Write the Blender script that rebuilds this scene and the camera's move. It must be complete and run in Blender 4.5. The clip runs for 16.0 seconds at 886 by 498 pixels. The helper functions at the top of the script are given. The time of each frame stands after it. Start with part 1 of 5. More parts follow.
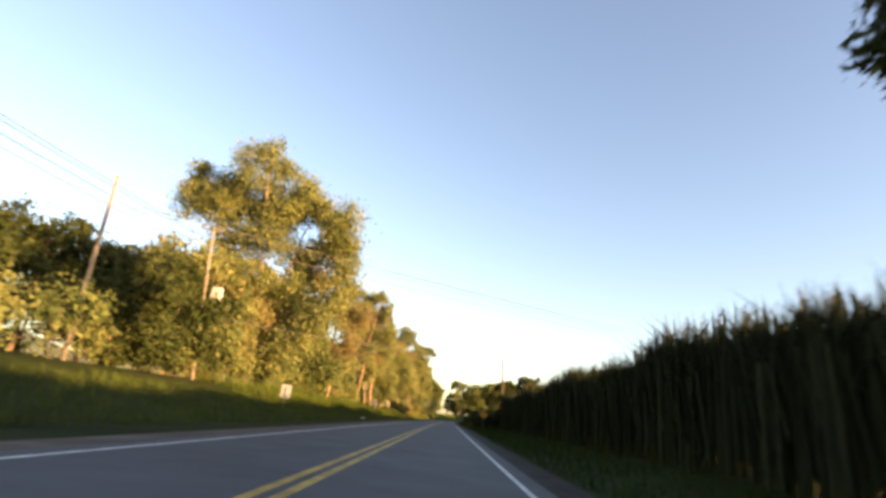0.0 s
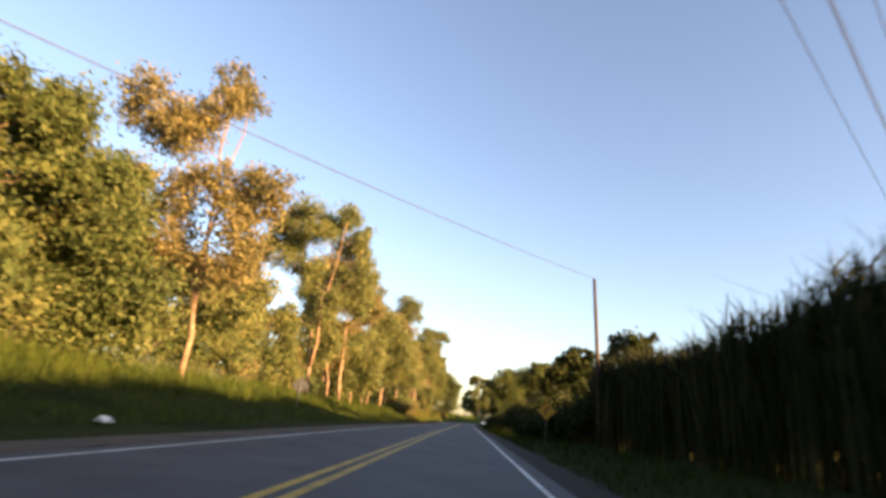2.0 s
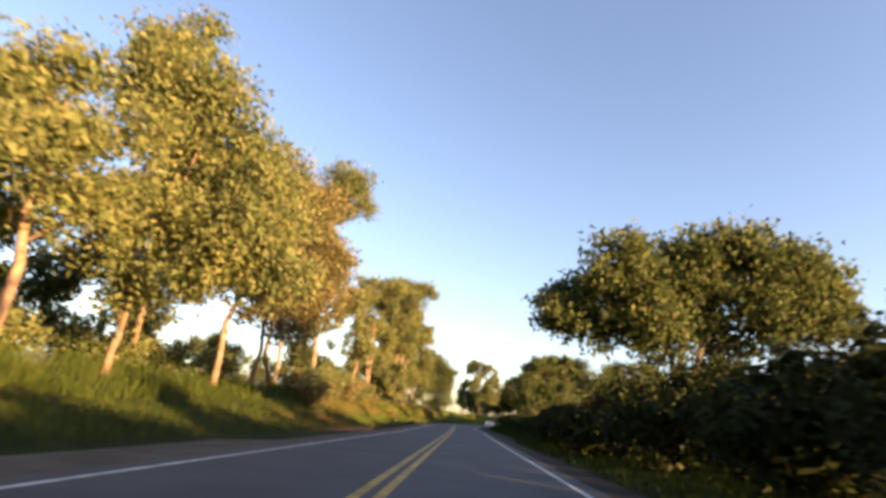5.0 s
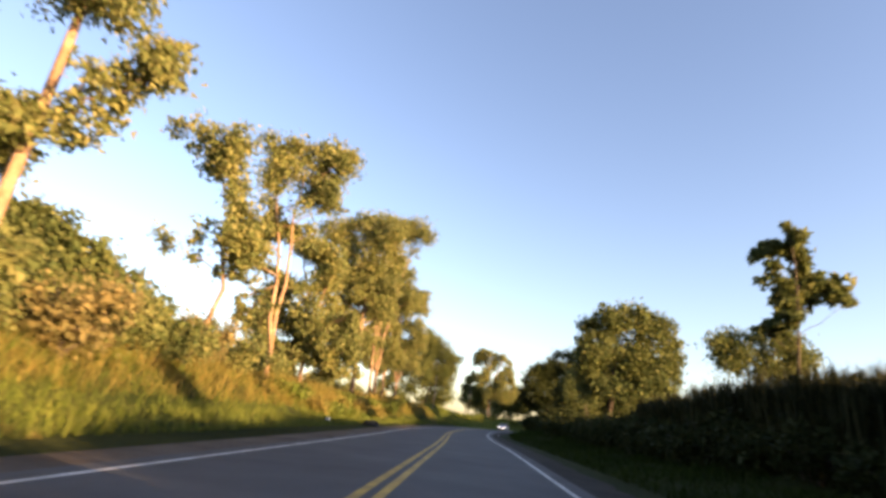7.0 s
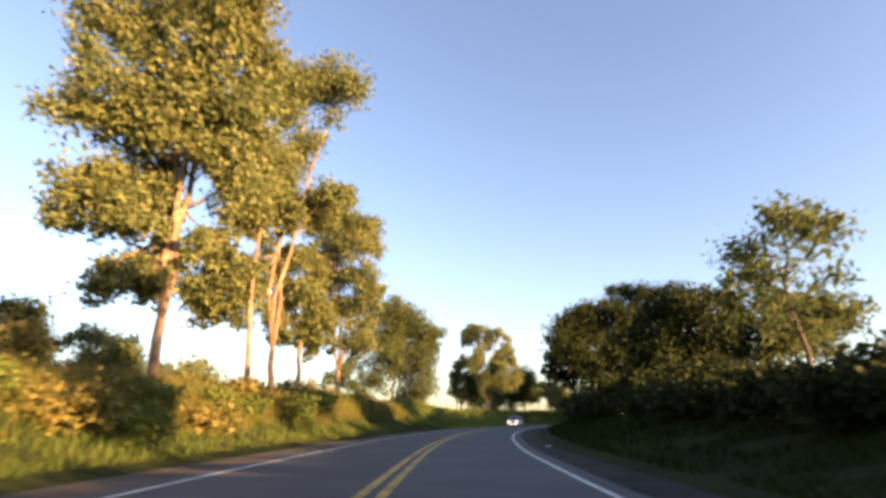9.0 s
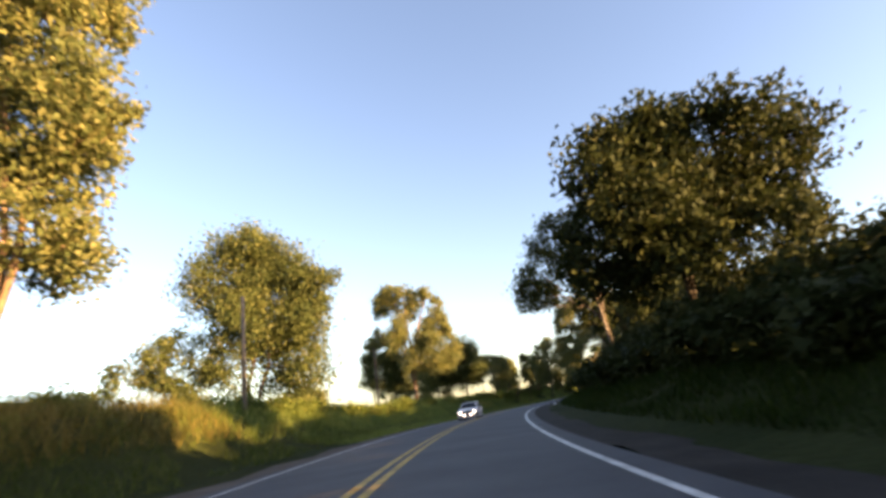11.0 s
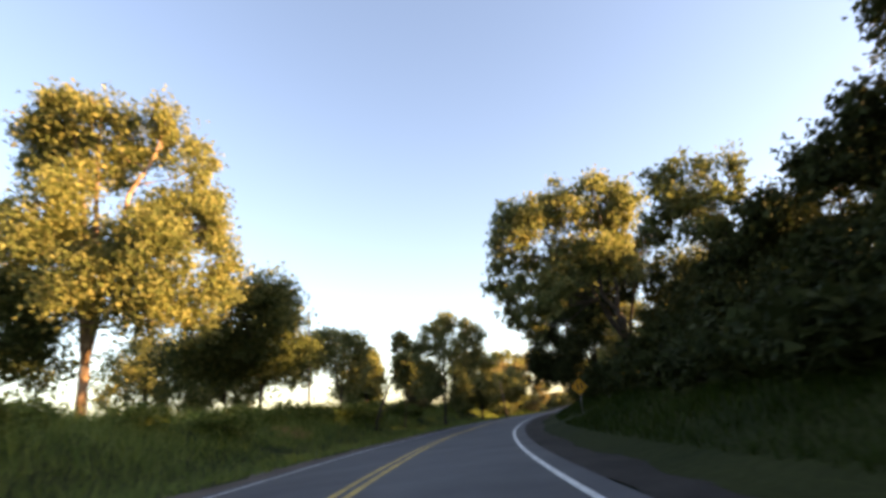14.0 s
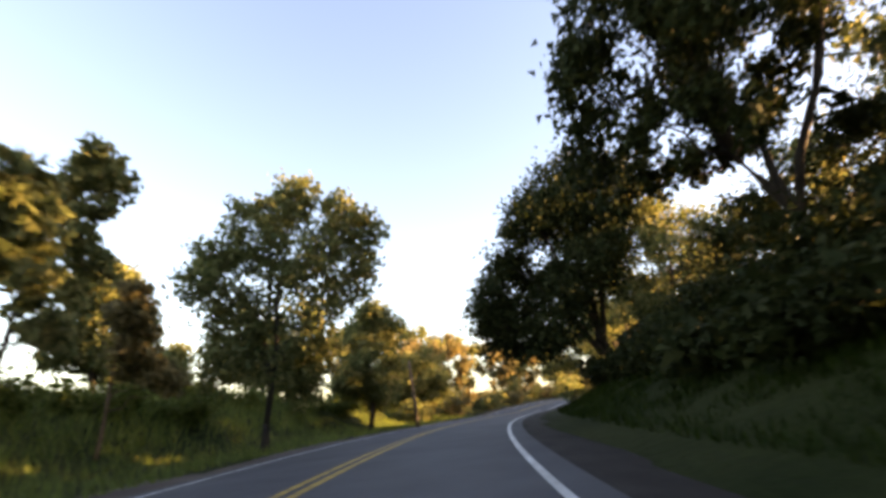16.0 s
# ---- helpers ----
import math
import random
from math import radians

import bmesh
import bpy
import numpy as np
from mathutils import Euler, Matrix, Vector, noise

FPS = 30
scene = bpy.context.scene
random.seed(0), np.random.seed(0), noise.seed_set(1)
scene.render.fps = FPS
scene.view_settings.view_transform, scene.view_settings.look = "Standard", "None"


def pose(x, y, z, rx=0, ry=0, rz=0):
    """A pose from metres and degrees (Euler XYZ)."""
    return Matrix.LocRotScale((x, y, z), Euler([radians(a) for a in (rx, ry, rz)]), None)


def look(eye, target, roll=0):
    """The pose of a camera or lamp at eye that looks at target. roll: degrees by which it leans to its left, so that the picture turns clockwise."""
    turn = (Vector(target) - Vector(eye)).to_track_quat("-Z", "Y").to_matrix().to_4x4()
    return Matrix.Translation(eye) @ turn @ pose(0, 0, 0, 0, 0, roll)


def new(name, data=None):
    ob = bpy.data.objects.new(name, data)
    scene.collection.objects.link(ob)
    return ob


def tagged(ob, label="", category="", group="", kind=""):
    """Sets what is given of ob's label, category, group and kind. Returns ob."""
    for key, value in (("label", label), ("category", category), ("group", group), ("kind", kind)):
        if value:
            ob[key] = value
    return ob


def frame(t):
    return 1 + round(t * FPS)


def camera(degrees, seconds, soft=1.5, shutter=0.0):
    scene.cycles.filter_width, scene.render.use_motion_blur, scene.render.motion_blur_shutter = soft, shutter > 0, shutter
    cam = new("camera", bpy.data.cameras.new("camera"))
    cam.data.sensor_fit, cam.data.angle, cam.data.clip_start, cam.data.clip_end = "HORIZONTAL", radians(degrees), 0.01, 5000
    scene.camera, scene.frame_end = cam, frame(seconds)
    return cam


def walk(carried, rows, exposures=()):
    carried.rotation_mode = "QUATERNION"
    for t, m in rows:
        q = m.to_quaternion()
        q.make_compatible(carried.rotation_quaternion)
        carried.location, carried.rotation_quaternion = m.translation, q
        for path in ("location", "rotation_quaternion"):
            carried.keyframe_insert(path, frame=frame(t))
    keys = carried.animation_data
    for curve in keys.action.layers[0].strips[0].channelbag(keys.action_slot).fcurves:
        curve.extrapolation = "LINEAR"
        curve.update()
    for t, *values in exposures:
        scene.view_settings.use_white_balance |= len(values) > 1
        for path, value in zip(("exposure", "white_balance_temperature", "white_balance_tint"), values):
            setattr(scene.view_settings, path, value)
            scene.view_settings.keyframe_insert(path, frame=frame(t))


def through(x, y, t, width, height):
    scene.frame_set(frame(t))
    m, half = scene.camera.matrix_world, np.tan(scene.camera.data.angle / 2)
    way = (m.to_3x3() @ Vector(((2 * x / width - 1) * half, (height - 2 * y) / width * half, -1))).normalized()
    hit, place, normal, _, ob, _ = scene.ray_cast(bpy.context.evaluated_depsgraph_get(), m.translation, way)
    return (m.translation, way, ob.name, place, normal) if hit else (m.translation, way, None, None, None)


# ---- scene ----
cam = camera(80.3, 16.0, soft=3.4, shutter=0.25)
PATH = [
    (0, (0.374, 0.522, 1.105), (0.306, 2.426, 1.713), 6.7),
    (0.5, (0.628, 11.862, 1.105), (0.535, 13.763, 1.722), 7.6),
    (1, (0.749, 22.902, 1.110), (0.646, 24.805, 1.714), 6.6),
    (1.5, (0.806, 33.905, 1.084), (0.687, 35.808, 1.686), 7.0),
    (2, (0.755, 44.600, 1.066), (0.628, 46.501, 1.673), 6.3),
    (2.5, (0.733, 55.415, 1.115), (0.608, 57.312, 1.737), 5.1),
    (3, (0.771, 66.369, 1.089), (0.675, 68.271, 1.699), 3.1),
    (3.5, (0.753, 77.270, 1.053), (0.649, 79.164, 1.689), 3.9),
    (4, (0.511, 87.952, 1.050), (0.415, 89.856, 1.655), 5.1),
    (6.5, (0.876, 135.698, 0.868), (0.772, 137.596, 1.489), 5.7),
    (7, (1.145, 144.360, 0.910), (1.012, 146.259, 1.523), 6.8),
    (7.5, (1.383, 153.022, 0.861), (1.249, 154.920, 1.478), 5.3),
    (8, (1.426, 161.502, 0.857), (1.298, 163.401, 1.472), 4.3),
    (8.5, (1.405, 170.317, 0.815), (1.318, 172.217, 1.431), 1.9),
    (9, (1.342, 179.471, 0.809), (1.302, 181.372, 1.432), 0.1),
    (9.5, (1.354, 188.273, 0.830), (1.370, 190.176, 1.447), -2.2),
    (10, (1.507, 196.611, 0.841), (1.624, 198.512, 1.448), -5.2),
    (12.5, (7.294, 235.762, 1.145), (7.766, 237.614, 1.734), -4.6),
    (13, (9.614, 244.348, 1.223), (10.144, 246.181, 1.823), -3.3),
    (13.5, (12.195, 252.912, 1.265), (12.816, 254.709, 1.888), -4.0),
    (14, (15.122, 261.523, 1.274), (15.847, 263.281, 1.892), -4.7),
    (14.5, (18.564, 269.724, 1.358), (19.368, 271.446, 1.981), -4.1),
    (15, (22.242, 277.454, 1.368), (23.131, 279.141, 1.969), -3.2),
    (15.5, (26.100, 284.428, 1.445), (27.048, 286.083, 2.044), -3.7),
    (16, (30.056, 291.222, 1.491), (31.067, 292.837, 2.100), -3.4),
]
walk(cam, [(t, look(eye, target, roll)) for t, eye, target, roll in PATH],
     exposures=[(0.0, 2.6, 9500, 26), (1.5, 2.5, 8900, 26), (3.0, 2.45, 8400, 30), (9.0, 2.5, 8300, 30), (10.2, 2.6, 8500, 30), (12.4, 2.85, 9300, 28), (14.5, 2.95, 9700, 30), (16.0, 3.3, 10300, 32)])

# ---- world starts ----
# ---------------------------------------------------------------- world, sun, exposure
SUN_ELEV, SUN_AZ = 8.2, 121.0          # degrees above the horizon; clockwise from +y


def make_world():
    w = bpy.data.worlds.new("evening_sky")
    w.use_nodes = True
    nt = w.node_tree
    nt.nodes.clear()
    sky = nt.nodes.new("ShaderNodeTexSky")
    sky.sky_type = "NISHITA"
    sky.sun_disc = False
    sky.sun_elevation, sky.sun_rotation = radians(SUN_ELEV), radians(SUN_AZ)
    sky.altitude, sky.air_density, sky.dust_density, sky.ozone_density = 300, 1.0, 1.3, 2.8
    bg = nt.nodes.new("ShaderNodeBackground")
    bg.inputs["Strength"].default_value = 0.105
    out = nt.nodes.new("ShaderNodeOutputWorld")
    nt.links.new(sky.outputs[0], bg.inputs[0])
    nt.links.new(bg.outputs[0], out.inputs[0])
    scene.world = w
    lamp = bpy.data.lights.new("sun", "SUN")
    lamp.energy, lamp.angle, lamp.color = 5.0, radians(0.6), (1.0, 0.75, 0.40)
    ob = new("sun", lamp)
    a, e = radians(SUN_AZ), radians(SUN_ELEV)
    far = Vector((math.sin(a) * math.cos(e), math.cos(a) * math.cos(e), math.sin(e))) * 300
    ob.matrix_world = look(far, (0, 0, 0))


make_world()

# ---------------------------------------------------------------- materials


def material(name, rough=0.8, metal=0.0):
    m = bpy.data.materials.new(name)
    m.use_nodes = True
    nt = m.node_tree
    b = nt.nodes["Principled BSDF"]
    b.inputs["Roughness"].default_value = rough
    b.inputs["Metallic"].default_value = metal
    return m, nt, b


def noise_node(nt, scale, detail=4.0, coord="Object", rough=0.55):
    tc = nt.nodes.new("ShaderNodeTexCoord")
    n = nt.nodes.new("ShaderNodeTexNoise")
    n.inputs["Scale"].default_value, n.inputs["Detail"].default_value = scale, detail
    n.inputs["Roughness"].default_value = rough
    nt.links.new(tc.outputs[coord], n.inputs["Vector"])
    return n


def ramp(nt, source, stops):
    r = nt.nodes.new("ShaderNodeValToRGB")
    els = r.color_ramp.elements
    while len(els) < len(stops):
        els.new(0.5)
    for el, (p, c) in zip(els, stops):
        el.position, el.color = p, (*c, 1)
    nt.links.new(source, r.inputs["Fac"])
    return r


def mix(nt, fac, a, b, mode="MIX"):
    n = nt.nodes.new("ShaderNodeMix")
    n.data_type, n.blend_type = "RGBA", mode
    if isinstance(fac, float):
        n.inputs[0].default_value = fac
    else:
        nt.links.new(fac, n.inputs[0])
    for sock, v in ((n.inputs[6], a), (n.inputs[7], b)):
        if isinstance(v, tuple):
            sock.default_value = (*v, 1)
        else:
            nt.links.new(v, sock)
    return n.outputs[2]


def bump(nt, b, source, strength, distance=0.02):
    n = nt.nodes.new("ShaderNodeBump")
    n.inputs["Strength"].default_value, n.inputs["Distance"].default_value = strength, distance
    nt.links.new(source, n.inputs["Height"])
    nt.links.new(n.outputs[0], b.inputs["Normal"])


def surface(name, stops_a, scale_a, scale_b, rough=0.85, bumps=0.4, metal=0.0, depth=0.02, gloss=0.3):
    """Two scales of variation: broad patches and grain."""
    m, nt, b = material(name, rough, metal)
    b.inputs["Specular IOR Level"].default_value = gloss
    big, small = noise_node(nt, scale_a, 5), noise_node(nt, scale_b, 3)
    base = ramp(nt, big.outputs[0], stops_a).outputs[0]
    grain = ramp(nt, small.outputs[0], [(0.25, (0.62, 0.62, 0.62)), (0.75, (1.25, 1.25, 1.25))]).outputs[0]
    nt.links.new(mix(nt, 0.7, base, grain, "MULTIPLY"), b.inputs["Base Color"])
    if bumps:
        bump(nt, b, small.outputs[0], bumps, depth)
    return m


def leaf_material(name, dark, mid, light, through=0.35):
    m, nt, b = material(name, 0.62)
    geo = nt.nodes.new("ShaderNodeNewGeometry")
    col = ramp(nt, geo.outputs["Random Per Island"], [(0.0, dark), (0.5, mid), (1.0, light)]).outputs[0]
    patch = noise_node(nt, 0.35, 2)
    tone = ramp(nt, patch.outputs[0], [(0.3, (0.75, 0.8, 0.8)), (0.7, (1.2, 1.1, 0.95))]).outputs[0]
    col = mix(nt, 0.9, col, tone, "MULTIPLY")
    nt.links.new(col, b.inputs["Base Color"])
    b.inputs["Specular IOR Level"].default_value = 0.06
    tr = nt.nodes.new("ShaderNodeBsdfTranslucent")
    nt.links.new(col, tr.inputs[0])
    mx = nt.nodes.new("ShaderNodeMixShader")
    mx.inputs[0].default_value = through
    out = nt.nodes["Material Output"]
    nt.links.new(b.outputs[0], mx.inputs[1])
    nt.links.new(tr.outputs[0], mx.inputs[2])
    nt.links.new(mx.outputs[0], out.inputs[0])
    return m


M = {
    "asphalt": surface("asphalt", [(0.3, (0.050, 0.050, 0.054)), (0.7, (0.085, 0.084, 0.088))], 0.5, 45, rough=0.75, bumps=0.5, depth=0.006),
    "gravel": surface("gravel", [(0.3, (0.075, 0.058, 0.046)), (0.7, (0.145, 0.115, 0.092))], 0.7, 14, bumps=0.8, gloss=0.1),
    # Dark brown gravel, lowered further: east-side shade and lens falloff in the colour.
    "shade_darkened_gravel": surface("shade_darkened_gravel", [(0.3, (0.024, 0.020, 0.017)), (0.7, (0.050, 0.042, 0.036))], 0.9, 16, bumps=0.8, gloss=0.1),
    "ground": surface("ground", [(0.35, (0.014, 0.022, 0.006)), (0.6, (0.032, 0.038, 0.012))], 0.12, 5, bumps=0.9, depth=0.08, gloss=0.05),
    "red_soil": surface("red_soil", [(0.3, (0.20, 0.085, 0.035)), (0.7, (0.33, 0.15, 0.06))], 0.8, 9, bumps=0.9, depth=0.05, gloss=0.1),
    "white_paint": surface("white_paint", [(0.35, (0.42, 0.41, 0.38)), (0.6, (0.68, 0.67, 0.64))], 2.0, 25, rough=0.6, bumps=0.1),
    "yellow_paint": surface("yellow_paint", [(0.35, (0.28, 0.165, 0.036)), (0.6, (0.54, 0.32, 0.055))], 2.0, 25, rough=0.6, bumps=0.1),
    "pale_bark": surface("pale_bark", [(0.3, (0.10, 0.06, 0.036)), (0.5, (0.20, 0.125, 0.078)), (0.7, (0.32, 0.225, 0.15))], 1.1, 7, bumps=0.6, depth=0.03),
    "dark_bark": surface("dark_bark", [(0.3, (0.032, 0.024, 0.018)), (0.7, (0.085, 0.064, 0.047))], 1.5, 9, bumps=0.8, depth=0.03),
    "gum_leaf": leaf_material("gum_leaf", (0.085, 0.112, 0.042), (0.165, 0.185, 0.074), (0.26, 0.25, 0.11), 0.5),
    "rust_leaf": leaf_material("rust_leaf", (0.105, 0.098, 0.046), (0.195, 0.17, 0.08), (0.30, 0.235, 0.115), 0.5),
    "green_leaf": leaf_material("green_leaf", (0.048, 0.070, 0.026), (0.088, 0.112, 0.042), (0.145, 0.155, 0.064), 0.4),
    # Leaf green lowered to near black: deep shade painted into the colour.
    "shade_painted_leaf": leaf_material("shade_painted_leaf", (0.018, 0.026, 0.009), (0.030, 0.041, 0.014), (0.052, 0.058, 0.022), 0.2),
    # Cane green lowered so the stand reads as a wall in deep shade.
    "shade_toned_cane_leaf": leaf_material("shade_toned_cane_leaf", (0.016, 0.020, 0.010), (0.028, 0.033, 0.015), (0.055, 0.056, 0.028), 0.2),
    "grass_blade": leaf_material("grass_blade", (0.058, 0.092, 0.021), (0.105, 0.142, 0.033), (0.17, 0.185, 0.058), 0.35),
    # Grass darkened for the east side; its shade is in the blade colour.
    "shade_toned_verge_grass": leaf_material("shade_toned_verge_grass", (0.012, 0.026, 0.004), (0.022, 0.042, 0.007), (0.038, 0.060, 0.011), 0.25),
    # Darker copy of the grass for the west verge, tinted down as shade.
    "shade_toned_west_grass": leaf_material("shade_toned_west_grass", (0.030, 0.050, 0.011), (0.056, 0.082, 0.018), (0.095, 0.108, 0.03), 0.3),
    # Lush green raised brighter: open-sky light on the bend's bank, put into the colour.
    "light_toned_lush_grass": leaf_material("light_toned_lush_grass", (0.105, 0.165, 0.040), (0.175, 0.24, 0.062), (0.26, 0.295, 0.10), 0.4),
    "dry_grass": leaf_material("dry_grass", (0.09, 0.085, 0.025), (0.17, 0.145, 0.045), (0.27, 0.21, 0.08), 0.35),
    "pole_wood": surface("pole_wood", [(0.3, (0.11, 0.09, 0.07)), (0.7, (0.22, 0.18, 0.145))], 2.5, 20, bumps=0.4),
    "steel": surface("steel", [(0.3, (0.12, 0.12, 0.12)), (0.7, (0.20, 0.20, 0.20))], 3, 30, rough=0.6, metal=0.5, bumps=0.1),
    "sign_back": surface("sign_back", [(0.3, (0.20, 0.205, 0.21)), (0.7, (0.29, 0.29, 0.29))], 3, 30, rough=0.55, bumps=0.1),
    # Grey sign back painted darker in place of the shade on it.
    "sign_back_shaded": surface("sign_back_shaded", [(0.3, (0.05, 0.052, 0.056)), (0.7, (0.085, 0.085, 0.088))], 3, 30, rough=0.6, bumps=0.1),
    "sign_yellow": surface("sign_yellow", [(0.3, (0.50, 0.20, 0.010)), (0.7, (0.62, 0.28, 0.02))], 3, 40, rough=0.45, bumps=0.05),
    "sign_black": surface("sign_black", [(0.3, (0.012, 0.012, 0.012)), (0.7, (0.03, 0.03, 0.03))], 5, 50, rough=0.5, bumps=0.05),
    "wire": surface("wire", [(0.3, (0.03, 0.03, 0.03)), (0.7, (0.06, 0.06, 0.06))], 5, 50, rough=0.6, bumps=0),
    "hill": surface("hill", [(0.35, (0.06, 0.075, 0.05)), (0.65, (0.11, 0.12, 0.075))], 0.01, 0.12, bumps=0),
    "car_white": surface("car_white", [(0.3, (0.68, 0.69, 0.70)), (0.7, (0.76, 0.76, 0.76))], 2, 60, rough=0.3, bumps=0),
    "plastic_black": surface("plastic_black", [(0.3, (0.015, 0.015, 0.016)), (0.7, (0.03, 0.03, 0.03))], 5, 60, rough=0.6, bumps=0.1),
    "rubber": surface("rubber", [(0.3, (0.014, 0.014, 0.014)), (0.7, (0.03, 0.029, 0.028))], 5, 40, rough=0.85, bumps=0.2),
    "alloy": surface("alloy", [(0.3, (0.35, 0.35, 0.36)), (0.7, (0.5, 0.5, 0.5))], 5, 40, rough=0.4, metal=0.8, bumps=0),
    "litter": surface("litter", [(0.3, (0.65, 0.65, 0.66)), (0.7, (0.8, 0.8, 0.8))], 5, 40, rough=0.6, bumps=0.1),
}


def glass_material():
    m, nt, b = material("car_glass", 0.05)
    b.inputs["Base Color"].default_value = (0.02, 0.024, 0.026, 1)
    b.inputs["Specular IOR Level"].default_value = 0.3
    return m


def lamp_material(strength):
    m, nt, b = material("headlight_glow", 0.2)
    b.inputs["Base Color"].default_value = (0.8, 0.8, 0.8, 1)
    b.inputs["Emission Color"].default_value = (1.0, 0.95, 0.85, 1)
    b.inputs["Emission Strength"].default_value = strength
    return m


M["car_glass"], M["headlight"] = glass_material(), lamp_material(2.2)

# ---------------------------------------------------------------- mesh helpers


class Soup:
    """Vertices and faces gathered for one mesh."""

    def __init__(self):
        self.v, self.f = [], []

    def add(self, verts, faces):
        n = len(self.v)
        self.v.extend(verts)
        self.f.extend([tuple(i + n for i in f) for f in faces])

    def tube(self, pts, radii, sides=7):
        pts = [Vector(p) for p in pts]
        rings = []
        for i, p in enumerate(pts):
            d = (pts[min(i + 1, len(pts) - 1)] - pts[max(i - 1, 0)]).normalized()
            u = d.orthogonal().normalized() if abs(d.z) < 0.9 else Vector((1, 0, 0)).cross(d).normalized()
            w = d.cross(u)
            rings.append([p + (u * math.cos(2 * math.pi * k / sides) + w * math.sin(2 * math.pi * k / sides)) * radii[i] for k in range(sides)])
        verts = [tuple(v) for r in rings for v in r]
        faces = []
        for i in range(len(pts) - 1):
            for k in range(sides):
                a, b = i * sides + k, i * sides + (k + 1) % sides
                faces.append((a, b, b + sides, a + sides))
        faces.append(tuple(range(sides))[::-1])
        faces.append(tuple((len(pts) - 1) * sides + k for k in range(sides)))
        self.add(verts, faces)

    def box(self, lo, hi, taper=0.0):
        (x0, y0, z0), (x1, y1, z1) = lo, hi
        t = taper
        self.add([(x0, y0, z0), (x1, y0, z0), (x1, y1, z0), (x0, y1, z0), (x0 + t, y0 + t, z1), (x1 - t, y0 + t, z1), (x1 - t, y1 - t, z1), (x0 + t, y1 - t, z1)],
                 [(3, 2, 1, 0), (4, 5, 6, 7), (0, 1, 5, 4), (1, 2, 6, 5), (2, 3, 7, 6), (3, 0, 4, 7)])

    def prism(self, outline, lo, hi, axis=1):
        """An outline in two axes, pushed along the third."""
        n = len(outline)

        def place(a, b, c):
            return {0: (c, a, b), 1: (a, c, b), 2: (a, b, c)}[axis]
        verts = [place(a, b, lo) for a, b in outline] + [place(a, b, hi) for a, b in outline]
        faces = [tuple(range(n)), tuple(range(2 * n - 1, n - 1, -1))] + [(i, i + n, (i + 1) % n + n, (i + 1) % n) for i in range(n)]
        self.add(verts, faces)

    def mesh(self, name, mat, smooth=False):
        me = bpy.data.meshes.new(name)
        me.from_pydata(self.v, [], self.f)
        me.materials.append(mat)
        if smooth:
            me.polygons.foreach_set("use_smooth", [True] * len(me.polygons))
        me.update()
        return me


def part(name, soup, mat, parent, label="", smooth=False):
    ob = new(name, soup.mesh(name, mat, smooth))
    ob.parent = parent
    if label:
        tagged(ob, label)
    return ob


def quads_mesh(name, verts, mat, per=4):
    """A mesh of separate faces from an array of shape (n * per, 3)."""
    n = len(verts) // per
    me = bpy.data.meshes.new(name)
    me.vertices.add(len(verts))
    me.vertices.foreach_set("co", np.asarray(verts, dtype=np.float32).ravel())
    me.loops.add(n * per)
    me.loops.foreach_set("vertex_index", np.arange(n * per, dtype=np.int32))
    me.polygons.add(n)
    me.polygons.foreach_set("loop_start", np.arange(0, n * per, per, dtype=np.int32))
    me.update(calc_edges=True)
    me.materials.append(mat)
    return me


def thing(name, x, y, z, label, category, group="", turn=0.0, kind=""):
    ob = new(name)
    ob.matrix_world = pose(x, y, z, 0, 0, turn)
    return tagged(ob, label, category, group, kind)


# ---------------------------------------------------------------- the road's line and the lie of the land

# Heading of the road, clockwise from +y, by the way along it from y = -80.
TURNS = [(-80, 0.0), (165, 0.9), (180, -0.5), (195, 0.8), (210, 5.4), (225, 10.6), (240, 14.5), (255, 18.1), (270, 22.5), (285, 27.2), (300, 32.3), (315, 37.2), (330, 42.5), (360, 49.0), (410, 64.0), (460, 70.0), (700, 74.0)]
STEP = 1.0
LANE = 3.5


def line_of_road():
    s = np.arange(-80, 640, STEP)
    head = np.radians(np.interp(s, [a for a, _ in TURNS], [b for _, b in TURNS]))
    x = -1.75 + np.concatenate([[0], np.cumsum(np.sin(head) * STEP)[:-1]])
    y = -80 + np.concatenate([[0], np.cumsum(np.cos(head) * STEP)[:-1]])
    return s, x, y, head


RS, RX, RY, RH = line_of_road()


def road_z(s):
    return np.interp(s, [80, 150, 200, 240, 280, 300, 320, 340, 360, 395, 455, 640], [0.0, -0.26, -0.21, 0.08, 0.21, 0.42, 0.83, 1.14, 1.5, 3.4, 5.6, 6.5])


def fall(s, l):
    """Height that the road's cross slope adds at l."""
    return -np.interp(s, [80, 150, 190, 220, 250, 280, 310, 350, 420], [0.0, 0.0, 0.009, -0.010, -0.016, -0.036, -0.052, -0.037, 0.0]) * np.clip(l, -4.5, 4.5)


def road_point(s, l, dz=0.0):
    """The place at s along the road and l to the right of its middle."""
    x, y, h = np.interp(s, RS, RX), np.interp(s, RS, RY), np.interp(s, RS, RH)
    return float(x + l * math.cos(h)), float(y - l * math.sin(h)), float(road_z(s) + fall(s, l) + dz)


